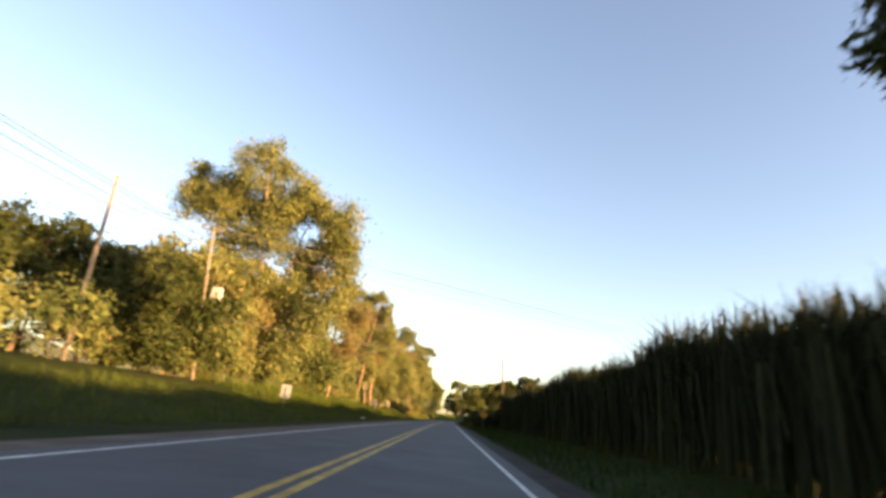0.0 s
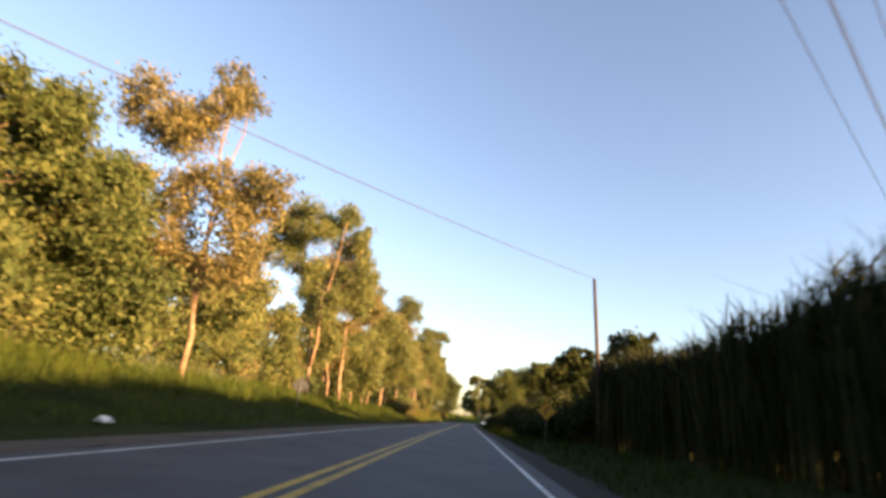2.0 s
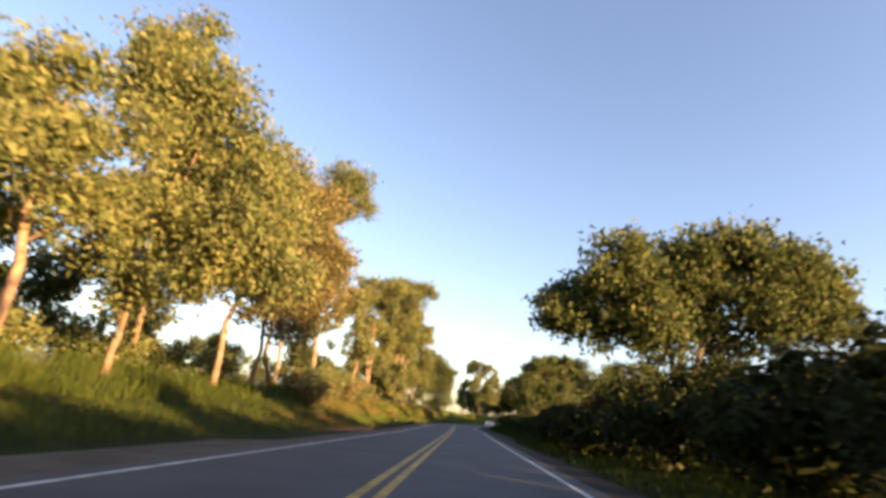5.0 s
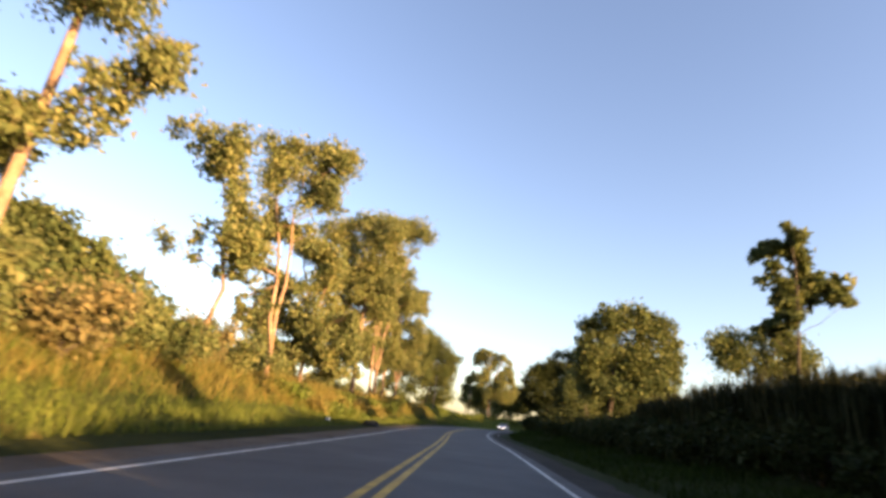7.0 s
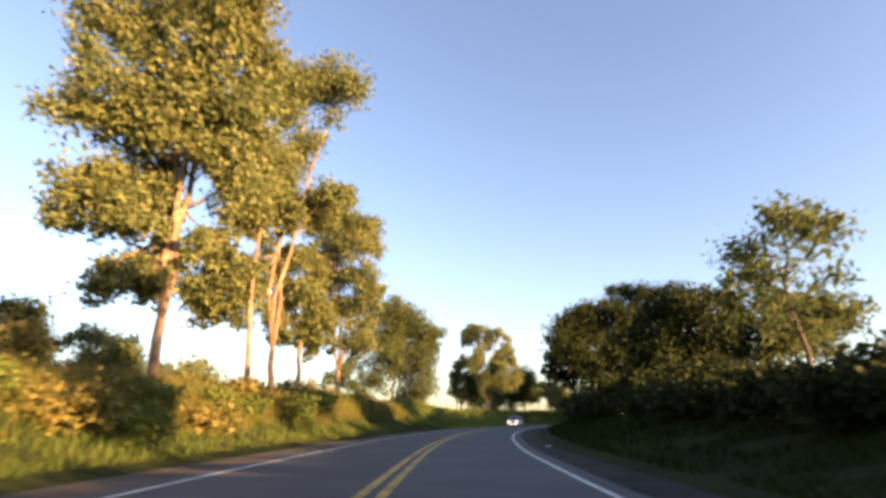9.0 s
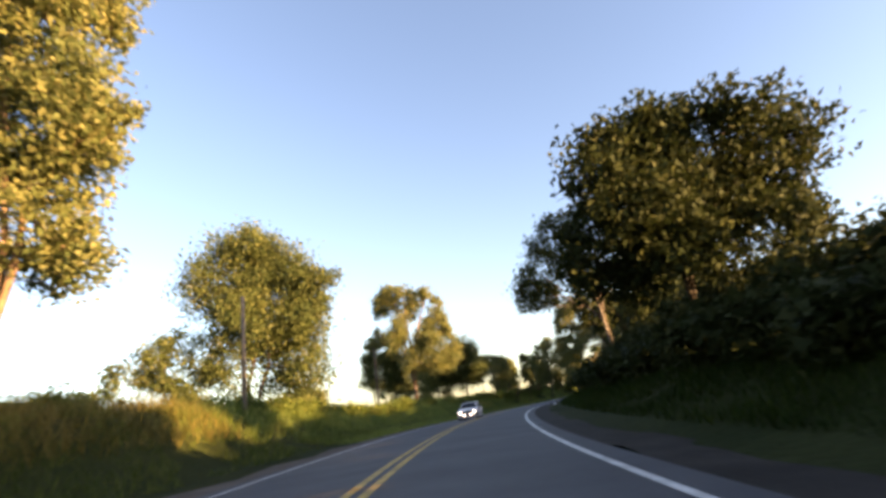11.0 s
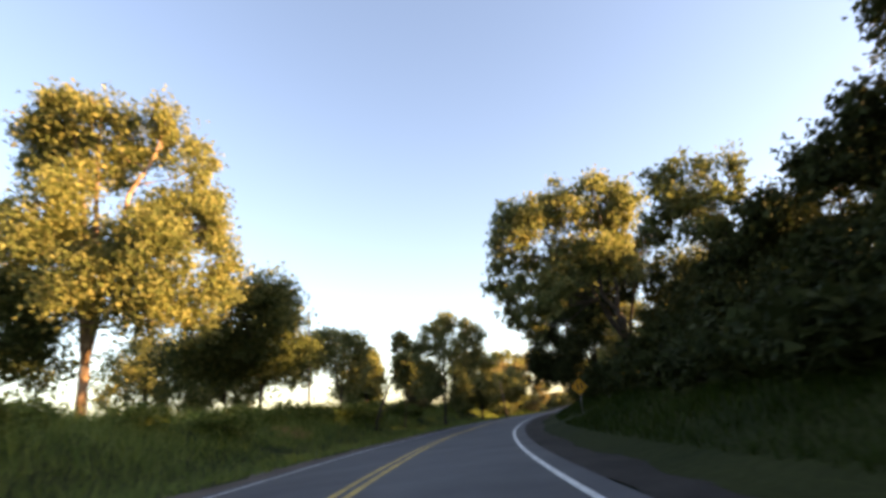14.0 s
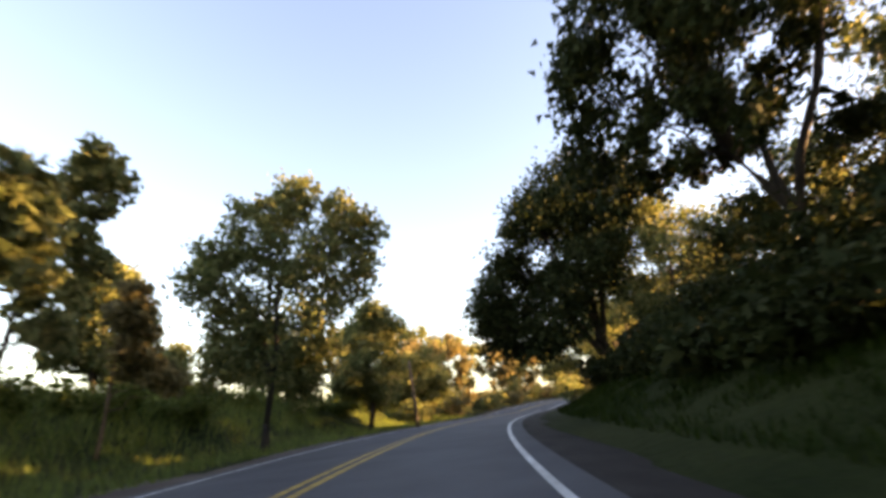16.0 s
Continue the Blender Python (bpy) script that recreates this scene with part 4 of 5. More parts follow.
crowned("umbrella_tree", 8.0, 293.5, "broad tall tree with golden crown in tiers", 51, trunk=0.5, forks=3, face=20,
        lobes=[(-5.0, 17.1, 1.1), (-3.2, 17.8, 1.1), (-1.7, 17.8, 1.0), (0.2, 17.3, 1.1), (2.1, 17.1, 0.8), (3.8, 16.6, 1.1), (5.2, 15.2, 0.7), (-5.1, 15.2, 1.0), (-2.2, 15.6, 1.5), (0.8, 14.9, 1.5), (4.2, 13.1, 1.3), (5.5, 12.4, 0.7), (-0.8, 12.7, 1.3), (2.5, 12.0, 1.3), (-5.3, 11.5, 1.0), (-3.5, 11.0, 1.3), (-1.0, 10.8, 1.3), (2.2, 10.5, 1.4), (4.7, 10.7, 1.2), (6.1, 10.6, 0.7), (6.9, 8.3, 1.0), (-6.9, 10.2, 0.7), (-5.4, 9.7, 1.0), (-2.1, 8.7, 1.4), (4.1, 8.6, 1.4), (1.3, 8.4, 1.4), (0.5, 6.4, 1.7), (3.6, 5.8, 1.7), (6.0, 5.9, 1.5)])
crowned("roadside_tree", 2.0, 296.0, "dull green tree beside the tall golden tree", 25, trunk=0.26, leafmat="green_leaf", bark="dark_bark", group="trees round the bend", face=20,
        lobes=[(-0.6, 8.5, 1.2), (1.2, 7.7, 1.6), (3.4, 6.8, 1.6), (3.6, 7.8, 1.2), (-0.7, 5.1, 1.5), (1.4, 4.2, 1.5), (3.8, 3.7, 1.5)])
crowned("roadside_tree", 17.0, 301.0, "leafy roadside tree with spreading shaded crown", 60, trunk=0.24, forks=2, leafmat="green_leaf", bark="dark_bark", group="trees round the bend", face=20,
        lobes=[(0.7, 8.6, 1.6), (2.1, 8.0, 1.1), (-1.0, 7.8, 2.0), (1.2, 5.9, 1.8), (-2.8, 5.3, 2.2), (-0.1, 3.8, 2.0), (-5.8, 4.2, 2.2), (2.1, 4.0, 1.5)])
crowned("roadside_tree", 24.0, 308.5, "leafy roadside tree with flat sunlit top", 61, trunk=0.22, forks=2, bark="dark_bark", dense=0.7, group="trees round the bend", face=26,
        lobes=[(-1.3, 7.0, 0.9), (-3.0, 6.7, 1.0), (0.5, 6.5, 1.0), (1.9, 5.7, 0.9), (-1.2, 5.2, 1.4), (1.0, 4.0, 1.4), (-3.2, 5.0, 1.4), (0.0, 2.4, 1.4), (-3.8, 3.3, 1.0)])
crowned("slender_tree", 27.1, 308.0, "slender tall tree with thin tiered crown above the hedge", 90, trunk=0.14, bark="dark_bark", dense=0.7, face=31,
        lobes=[(2.3, 7.4, 0.4), (1.7, 7.2, 0.4), (2.9, 6.8, 0.4), (2.2, 6.6, 0.4), (2.8, 6.0, 0.4), (1.7, 6.1, 0.4), (1.8, 4.6, 0.4), (2.6, 4.2, 0.4), (1.8, 2.8, 0.4), (2.3, 5.2, 0.3)])
crowned("roadside_tree", 25.8, 304.2, "leafy tree with sunlit yellow-green top", 62, trunk=0.2, bark="dark_bark", dense=0.7, group="trees round the bend", face=31,
        lobes=[(2.5, 5.7, 0.4), (3.1, 5.3, 0.4), (2.6, 4.9, 0.5), (3.3, 4.4, 0.4), (2.9, 3.9, 0.5), (3.4, 2.5, 0.4), (3.7, 2.7, 0.3), (1.9, 5.2, 0.5), (2.1, 4.1, 0.5)])
crowned("small_tree", 29.8, 309.5, "small rusty golden tree above the hedge", 26, trunk=0.1, leafmat="rust_leaf", face=31,
        lobes=[(0.5, 4.9, 0.5), (0.3, 4.2, 0.5), (1.0, 4.0, 0.4), (0.7, 3.3, 0.6), (1.3, 2.6, 0.4), (0.7, 2.5, 0.4), (1.9, 2.1, 0.4)])
crowned("roadside_tree", 35.3, 313.6, "rounded leafy tree with sunlit top beside the road", 63, trunk=0.3, forks=2, bark="dark_bark", dense=0.7, group="trees round the bend", face=31,
        lobes=[(0.6, 11.2, 0.8), (-0.7, 10.5, 0.6), (1.6, 10.7, 0.6), (3.4, 10.0, 0.9), (4.4, 9.1, 0.5), (-1.4, 10.0, 0.6), (0.4, 9.4, 1.0), (2.4, 8.7, 1.0), (3.9, 7.9, 0.7), (-3.0, 8.3, 0.9), (-1.6, 8.4, 0.9), (-0.0, 7.6, 1.1), (1.9, 7.0, 1.1), (3.6, 6.4, 0.8), (-3.3, 7.0, 0.7), (-1.9, 6.4, 1.0), (-0.2, 5.4, 1.1), (2.0, 5.0, 1.1), (-2.3, 4.8, 0.7), (-1.0, 3.8, 0.9), (1.1, 3.4, 1.0), (2.4, 3.8, 0.7), (-1.7, 2.9, 0.7), (1.5, 2.3, 0.8)])
crowned("shade_tree", 37.5, 286.8, "broad overhanging tree with drooping olive crown and leaning trunk", 58, trunk=0.36, forks=3, bark="dark_bark", leafmat="gum_leaf", droop=1.0, dense=0.9, face=26,
        lobes=[(-6.6, 11.3, 0.8), (-5.1, 11.8, 0.8), (-3.5, 11.9, 0.9), (-1.3, 12.6, 0.9), (0.4, 12.5, 0.9), (1.3, 11.6, 0.9), (-7.1, 10.0, 0.8), (-5.5, 10.2, 1.0), (-3.5, 10.3, 1.1), (-1.3, 10.7, 1.1), (0.6, 10.1, 1.0), (-7.7, 8.8, 0.6), (-6.0, 8.4, 1.1), (-4.0, 8.1, 1.1), (-1.9, 8.5, 1.1), (0.0, 8.3, 0.9), (-8.1, 6.9, 0.6), (-7.2, 6.6, 0.8), (-5.5, 6.5, 1.0), (-3.8, 6.4, 0.9), (-1.8, 6.7, 1.0), (0.5, 6.4, 0.6), (-7.2, 4.6, 0.6), (-5.9, 4.7, 0.8), (-4.6, 4.9, 0.7), (-5.8, 3.6, 0.6)])
crowned("shade_tree", 54.0, 311.5, "large dense dark tree on the inside of the bend", 55, trunk=0.5, forks=4, bark="dark_bark", leafmat="shade_painted_leaf", droop=0.8, face=31,
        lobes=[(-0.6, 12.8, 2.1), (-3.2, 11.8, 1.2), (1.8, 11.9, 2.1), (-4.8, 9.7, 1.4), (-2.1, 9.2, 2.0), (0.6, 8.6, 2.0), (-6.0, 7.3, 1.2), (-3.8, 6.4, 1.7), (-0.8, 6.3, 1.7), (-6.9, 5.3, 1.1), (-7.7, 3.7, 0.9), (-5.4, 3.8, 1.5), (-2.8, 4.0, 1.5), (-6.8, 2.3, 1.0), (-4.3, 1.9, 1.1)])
crowned("shade_tree", 47.0, 298.0, "tall open tree with dark forked limbs above the thicket", 54, trunk=0.34, forks=3, bark="dark_bark", leafmat="shade_painted_leaf", droop=0.8, dense=0.8, face=31,
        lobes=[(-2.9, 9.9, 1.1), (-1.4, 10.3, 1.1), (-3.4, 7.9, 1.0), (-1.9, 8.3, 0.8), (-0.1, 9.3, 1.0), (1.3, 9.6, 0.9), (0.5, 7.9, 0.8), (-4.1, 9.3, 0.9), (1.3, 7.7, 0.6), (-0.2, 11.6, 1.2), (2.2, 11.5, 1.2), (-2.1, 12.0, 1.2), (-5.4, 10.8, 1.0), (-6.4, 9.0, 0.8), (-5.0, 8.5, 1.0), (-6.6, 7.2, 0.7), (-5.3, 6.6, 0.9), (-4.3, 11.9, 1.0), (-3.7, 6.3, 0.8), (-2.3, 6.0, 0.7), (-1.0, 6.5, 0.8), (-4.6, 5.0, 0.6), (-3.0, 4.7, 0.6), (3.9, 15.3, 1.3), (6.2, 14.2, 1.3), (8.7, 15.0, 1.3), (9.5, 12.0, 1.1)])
crowned("umbrella_tree", 24.6, 259.3, "tall open umbrella tree with forked dark trunk", 52, trunk=0.34, forks=4, bark="dark_bark", leafmat="shade_painted_leaf", dense=0.5, face=14,
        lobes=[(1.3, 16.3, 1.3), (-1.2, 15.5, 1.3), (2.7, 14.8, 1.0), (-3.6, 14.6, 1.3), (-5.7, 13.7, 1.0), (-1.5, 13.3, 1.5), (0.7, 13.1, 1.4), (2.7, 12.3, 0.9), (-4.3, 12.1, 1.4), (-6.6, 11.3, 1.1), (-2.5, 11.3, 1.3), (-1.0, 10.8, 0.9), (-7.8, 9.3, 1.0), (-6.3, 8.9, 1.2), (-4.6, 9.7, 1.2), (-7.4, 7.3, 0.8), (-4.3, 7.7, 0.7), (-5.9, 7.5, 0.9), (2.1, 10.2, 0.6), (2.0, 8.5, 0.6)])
crowned("shade_tree", 31.0, 252.0, "tall dark overhanging tree with drooping sprays", 53, trunk=0.36, forks=3, bark="dark_bark", leafmat="shade_painted_leaf", droop=1.0, face=14,
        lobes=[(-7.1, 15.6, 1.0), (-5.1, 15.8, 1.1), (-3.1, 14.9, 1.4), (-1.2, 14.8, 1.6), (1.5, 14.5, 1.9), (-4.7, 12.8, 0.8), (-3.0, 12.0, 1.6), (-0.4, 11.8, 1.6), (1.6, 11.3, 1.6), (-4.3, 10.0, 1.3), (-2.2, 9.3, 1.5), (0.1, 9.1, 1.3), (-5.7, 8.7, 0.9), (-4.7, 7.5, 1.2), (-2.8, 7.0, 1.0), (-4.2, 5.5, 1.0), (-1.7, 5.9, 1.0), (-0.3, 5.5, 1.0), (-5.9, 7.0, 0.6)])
crowned("shade_tree", 34.0, 262.0, "thin dark tree beside the pole on the bank", 93, trunk=0.16, forks=2, bark="dark_bark", leafmat="shade_painted_leaf", dense=0.5, face=14,
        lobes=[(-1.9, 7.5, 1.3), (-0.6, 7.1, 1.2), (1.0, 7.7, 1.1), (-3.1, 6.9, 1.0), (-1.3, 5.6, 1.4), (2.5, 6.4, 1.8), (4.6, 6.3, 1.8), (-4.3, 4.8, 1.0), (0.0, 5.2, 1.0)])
crowned("umbrella_tree", 14.0, 229.5, "rounded dark tree with spreading crown on the bank", 39, trunk=0.24, forks=2, bark="dark_bark", leafmat="shade_painted_leaf", face=3,
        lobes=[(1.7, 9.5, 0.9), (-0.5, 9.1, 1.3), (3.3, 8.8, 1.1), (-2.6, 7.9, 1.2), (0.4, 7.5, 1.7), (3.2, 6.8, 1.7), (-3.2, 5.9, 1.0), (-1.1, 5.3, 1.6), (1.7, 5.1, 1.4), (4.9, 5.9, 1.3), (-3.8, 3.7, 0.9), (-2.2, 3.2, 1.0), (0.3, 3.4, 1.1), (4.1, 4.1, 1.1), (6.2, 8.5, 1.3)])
crowned("round_tree", 14.6, 214, "dense rounded dark tree on the bank", 38, trunk=0.26, forks=2, bark="dark_bark", leafmat="shade_painted_leaf", face=-1,
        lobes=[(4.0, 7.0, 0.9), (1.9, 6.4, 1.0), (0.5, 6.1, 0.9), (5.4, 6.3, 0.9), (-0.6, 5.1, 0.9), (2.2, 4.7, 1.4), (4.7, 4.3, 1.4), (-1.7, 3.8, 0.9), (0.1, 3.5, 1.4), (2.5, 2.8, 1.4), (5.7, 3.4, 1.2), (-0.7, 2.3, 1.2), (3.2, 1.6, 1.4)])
crowned("round_tree", 19.5, 213, "rounded olive tree on the bank, sunlit on top", 40, trunk=0.22, bark="dark_bark", leafmat="green_leaf", face=-1,
        lobes=[(2.1, 6.1, 0.9), (4.0, 6.1, 0.9), (5.5, 5.7, 0.9), (2.9, 4.3, 1.4), (4.9, 3.7, 1.4), (6.9, 5.2, 1.2), (1.7, 2.8, 1.2)])
crowned("shade_tree", 9.4, 90.5, "dense dark leafy tree beside the road", 29, trunk=0.2, forks=2, bark="dark_bark", leafmat="shade_painted_leaf",
        lobes=[(0.2, 7.1, 0.4), (1.6, 7.4, 0.4), (-0.5, 6.5, 0.5), (0.5, 6.2, 0.7), (1.7, 6.3, 0.7), (-1.1, 5.6, 0.4), (-1.6, 5.0, 0.4), (-0.4, 4.9, 0.7), (0.7, 4.8, 0.7), (-2.2, 4.5, 0.3), (-2.0, 3.8, 0.4), (-1.3, 3.7, 0.5), (1.6, 4.7, 0.7), (1.5, 3.6, 0.6)])
crowned("shade_tree", 10.0, 106.3, "dull green tree with open spreading crown beside the road", 30, trunk=0.2, forks=3, bark="dark_bark", leafmat="green_leaf", dense=1.2,
        lobes=[(2.5, 8.8, 0.5), (-0.2, 7.5, 0.5), (-1.3, 7.2, 0.5), (1.3, 7.7, 0.6), (2.2, 7.5, 0.7), (3.5, 7.7, 0.7), (-1.9, 6.2, 0.6), (-0.8, 6.3, 0.7), (0.4, 6.4, 0.7), (1.9, 6.4, 0.7), (-2.5, 5.4, 0.4), (-1.5, 5.1, 0.6), (-0.2, 5.3, 0.6), (2.9, 6.3, 0.7), (3.9, 6.9, 0.7), (3.3, 5.4, 0.6), (0.6, 5.1, 0.5)])
crowned("umbrella_tree", 9.4, 131, "broad dome-shaped tree with flat dark crown", 32, trunk=0.35, forks=3, bark="dark_bark", leafmat="green_leaf", dense=1.2,
        lobes=[(-2.3, 7.9, 1.2), (-0.5, 8.4, 1.2), (1.7, 8.8, 1.2), (3.9, 9.0, 1.2), (6.1, 8.7, 1.1), (-4.0, 6.7, 1.1), (-1.4, 6.7, 1.5), (1.7, 7.1, 1.7), (4.7, 7.4, 1.6), (7.1, 7.7, 1.1), (-5.0, 5.5, 0.9), (-3.1, 5.2, 1.1), (-0.1, 5.2, 1.3), (2.9, 5.4, 1.4), (5.5, 5.9, 1.3), (7.3, 6.2, 0.9)])
crowned("shade_tree", 9.8, 117, "sunlit olive tree beside the shaded thicket", 33, trunk=0.18, bark="dark_bark", leafmat="green_leaf",
        lobes=[(2.0, 6.0, 0.6), (3.1, 6.1, 0.6), (1.0, 5.1, 0.7), (2.5, 4.9, 0.9), (3.6, 5.0, 0.7), (1.5, 3.7, 0.8), (0.1, 3.3, 0.7)])
crowned("round_tree", 11.3, 183.5, "dense rounded olive green tree", 36, trunk=0.28, forks=2, bark="dark_bark", leafmat="green_leaf", dense=0.85,
        lobes=[(-0.4, 8.9, 0.8), (1.3, 9.2, 0.9), (3.1, 9.1, 0.8), (4.2, 8.4, 0.8), (-1.5, 7.7, 0.8), (0.2, 7.6, 1.2), (2.4, 7.5, 1.3), (4.5, 7.1, 0.9), (-1.9, 6.1, 0.7), (-0.6, 5.8, 1.2), (1.5, 5.7, 1.2), (3.3, 5.6, 1.1), (4.8, 5.7, 0.7), (-1.7, 4.5, 0.8), (0.1, 3.9, 1.1), (2.2, 3.8, 1.1), (4.1, 4.2, 0.8), (-1.5, 3.1, 0.7)])
crowned("small_tree", 10.9, 160.5, "slender young tree with tiers of leaves", 34, trunk=0.09, bark="dark_bark", leafmat="green_leaf", dense=0.8,
        lobes=[(-0.3, 7.2, 0.2), (-0.8, 6.6, 0.3), (-0.0, 6.8, 0.3), (0.5, 6.6, 0.3), (-0.5, 5.5, 0.4), (0.2, 5.6, 0.4), (0.7, 6.0, 0.3), (1.6, 5.9, 0.3), (-0.1, 5.0, 0.3), (0.8, 5.3, 0.3), (1.7, 5.3, 0.2), (-1.0, 4.2, 0.2), (-0.2, 4.1, 0.2), (-0.3, 4.5, 0.2)])
crowned("shade_tree", 11.3, 84.3, "dark leafy tree beyond the end of the cane", 31, trunk=0.16, forks=2, bark="dark_bark", leafmat="shade_painted_leaf",
        lobes=[(0.7, 7.6, 0.5), (1.5, 7.2, 0.7), (2.5, 7.3, 0.6), (3.2, 7.9, 0.3), (0.1, 6.3, 0.6), (1.3, 5.9, 0.8), (2.4, 6.0, 0.7), (-0.6, 5.0, 0.5), (0.3, 4.7, 0.7), (1.4, 4.6, 0.8), (-1.0, 3.9, 0.5)])
crowned("shade_tree", 28.5, 262.0, "thin dark tree with hanging sprays on the bank", 92, trunk=0.14, forks=2, bark="dark_bark", leafmat="shade_painted_leaf", droop=1.0, dense=0.45, face=17,
        lobes=[(-5.6, 7.7, 0.6), (-3.8, 8.1, 0.7), (-5.0, 6.1, 0.5), (-3.7, 5.6, 0.6), (-2.5, 6.8, 0.6), (0.5, 7.1, 0.7), (2.2, 7.2, 0.7), (0.5, 5.5, 0.7), (-1.6, 5.2, 0.5), (-2.7, 4.0, 0.6), (-4.9, 4.8, 0.4)])
crowned("shade_tree", 39.3, 281.0, "tall thin open tree behind the thicket", 59, trunk=0.16, forks=3, bark="dark_bark", leafmat="green_leaf", dense=0.55, face=24,
        lobes=[(-2.6, 10.4, 0.7), (-0.5, 11.1, 0.8), (1.3, 10.7, 0.8), (1.9, 9.5, 0.5), (-2.4, 8.5, 0.8), (-0.5, 8.7, 0.9), (0.9, 7.8, 0.7), (-2.3, 6.8, 0.8), (-0.6, 6.4, 0.8), (-3.6, 7.1, 0.6)])
crowned("shade_tree", 36.5, 270.0, "dark open tree above the thicket", 94, trunk=0.2, forks=3, bark="dark_bark", leafmat="shade_painted_leaf", dense=0.5, face=20,
        lobes=[(-0.5, 10.9, 0.7), (1.3, 12.1, 0.9), (2.2, 10.9, 0.9), (-0.0, 9.4, 0.7), (1.0, 8.3, 0.8), (-2.5, 7.2, 0.8), (-1.6, 6.7, 0.9), (-3.6, 5.8, 0.7), (-0.7, 5.8, 0.8), (-4.4, 4.7, 0.6), (-2.6, 4.8, 0.9), (0.1, 5.5, 0.8)])
crowned("round_tree", 27.0, 194.0, "low rounded tree behind the cane", 41, trunk=0.2, forks=2, bark="dark_bark", leafmat="green_leaf", face=-3,
        lobes=[(-3.2, 8.5, 1.1), (-0.9, 9.3, 1.2), (1.7, 9.4, 1.2), (4.2, 9.1, 1.3), (5.3, 7.9, 1.3), (-2.1, 6.9, 1.3), (0.9, 6.9, 1.4), (3.4, 6.7, 1.3)])

# the wood behind the row
WOOD = "mid-height tree of the roadside wood, golden green"
rng = np.random.default_rng(5)
k = 0
for y in np.arange(26, 96, 4.6):
    x = -19.5 - 4 * rng.random()
    # The nearest trees take the darkened leaf, shade put in as colour, not golden green.
    tree("wood_tree", x, y + rng.random() * 3, (6.5 if y < 36 else 9 if y < 54 else 13 if y < 73 else 9) + 3.0 * rng.random(), 4.2 + rng.random(), 0.14, WOOD, 100 + k, limbs=10, leaves=3200, leaf=0.4,
         leafmat="shade_painted_leaf" if y < 36 else ("gum_leaf", "rust_leaf", "green_leaf")[k % 3], trunk=0.17, group="roadside wood")
    k += 1
for y in np.arange(12, 92, 7.5):
    tree("wood_tree", -31 - 5 * rng.random(), y + rng.random() * 4, (6.0 if y < 40 else 10) + 3 * rng.random(), 5.0, 0.2, WOOD, 150 + k, limbs=8, leaves=2600, leaf=0.45,
         leafmat="shade_painted_leaf" if y < 40 else ("green_leaf", "gum_leaf")[k % 2], trunk=0.2, group="roadside wood")
    k += 1
for i, (x, y, h) in enumerate([(-21, 128, 14), (-19.5, 140, 14), (-14.2, 124, 12), (-13.6, 139, 13)]):
    tree("eucalyptus_tree", x, y, h, 4.2, 0.38, GUM, 190 + i, limbs=10, leaves=4200, leafmat=("gum_leaf", "rust_leaf")[i % 2], trunk=0.26, group=ROW)
for y in np.arange(20, 150, 4.6):
    bush("bush", -17.5 - 2.5 * rng.random(), y, (2.6 if y < 95 else 1.8) + 1.6 * rng.random(), 2.2, "leafy green undergrowth bush at the edge of the wood", 300 + k, ("green_leaf", "gum_leaf")[k % 2], 1100, group="undergrowth")
    k += 1
for y in np.arange(114, 152, 8.0):
    tree("wood_tree", -23 - 4 * rng.random(), y + rng.random() * 3, 6.5 + 2.5 * rng.random(), 3.6, 0.12, "low leafy tree behind the eucalyptus row", 350 + k, limbs=9, leaves=2200, leaf=0.42, leafmat="gum_leaf", trunk=0.15, group="roadside wood")
    k += 1
for y in np.arange(152, 238, 5.0):
    bush("bush", -11.5 - 3 * rng.random(), y, 1.2 + 1.2 * rng.random(), 1.6, "sunlit grassy bush on top of the bank", 400 + k, ("gum_leaf", "dry_grass", "green_leaf")[k % 3], 1800, leaf=0.19, group="bank bushes")
    k += 1
for y in np.arange(148, 176, 2.6):
    bush("bush", -9.6 - 2.2 * rng.random(), y, 1.5 + 1.0 * rng.random(), 1.7, "lush sunlit bush on the grassy bank", 1500 + k, ("gum_leaf", "green_leaf", "gum_leaf", "rust_leaf")[k % 4], 2000, leaf=0.22, group="bank bushes")
    k += 1
for y in np.arange(176, 236, 2.4):
    bush("bush", -7.9 - 1.6 * rng.random(), y, 0.45 + 0.45 * rng.random(), 1.5, "low grassy tussock bush on the bank", 1600 + k, ("grass_blade", "dry_grass", "grass_blade")[k % 3], 1500, leaf=0.2, group="bank tussocks")
    k += 1
for y in np.arange(165, 240, 9.0):
    tree("small_tree", -24 - 8 * rng.random(), y, 5.5 + 2 * rng.random(), 3.0, 0.3, "low distant tree behind the bank", 450 + k, limbs=7, leaves=1500, leafmat="green_leaf", trunk=0.12, group="trees behind the bank")
    k += 1

# ---------------------------------------------------------------- trees east of the road, first stretch
DARK = "dark shaded leafy tree beside the road"
tree("small_tree", 11.1, 151.5, 5.4, 1.0, 0.6, "slender young tree with thin crown above the cane", 35, flat=0.6, limbs=7, leaf=0.24, leaves=550, leafmat="green_leaf", bark="dark_bark", trunk=0.08, blob=0.42)
tree("small_tree", 12.8, 197, 7.2, 2.6, 0.3, "thin open tree on the bank", 37, blob=0.24, limbs=14, leaves=1200, leaf=0.26, leafmat="green_leaf", bark="dark_bark", trunk=0.14)
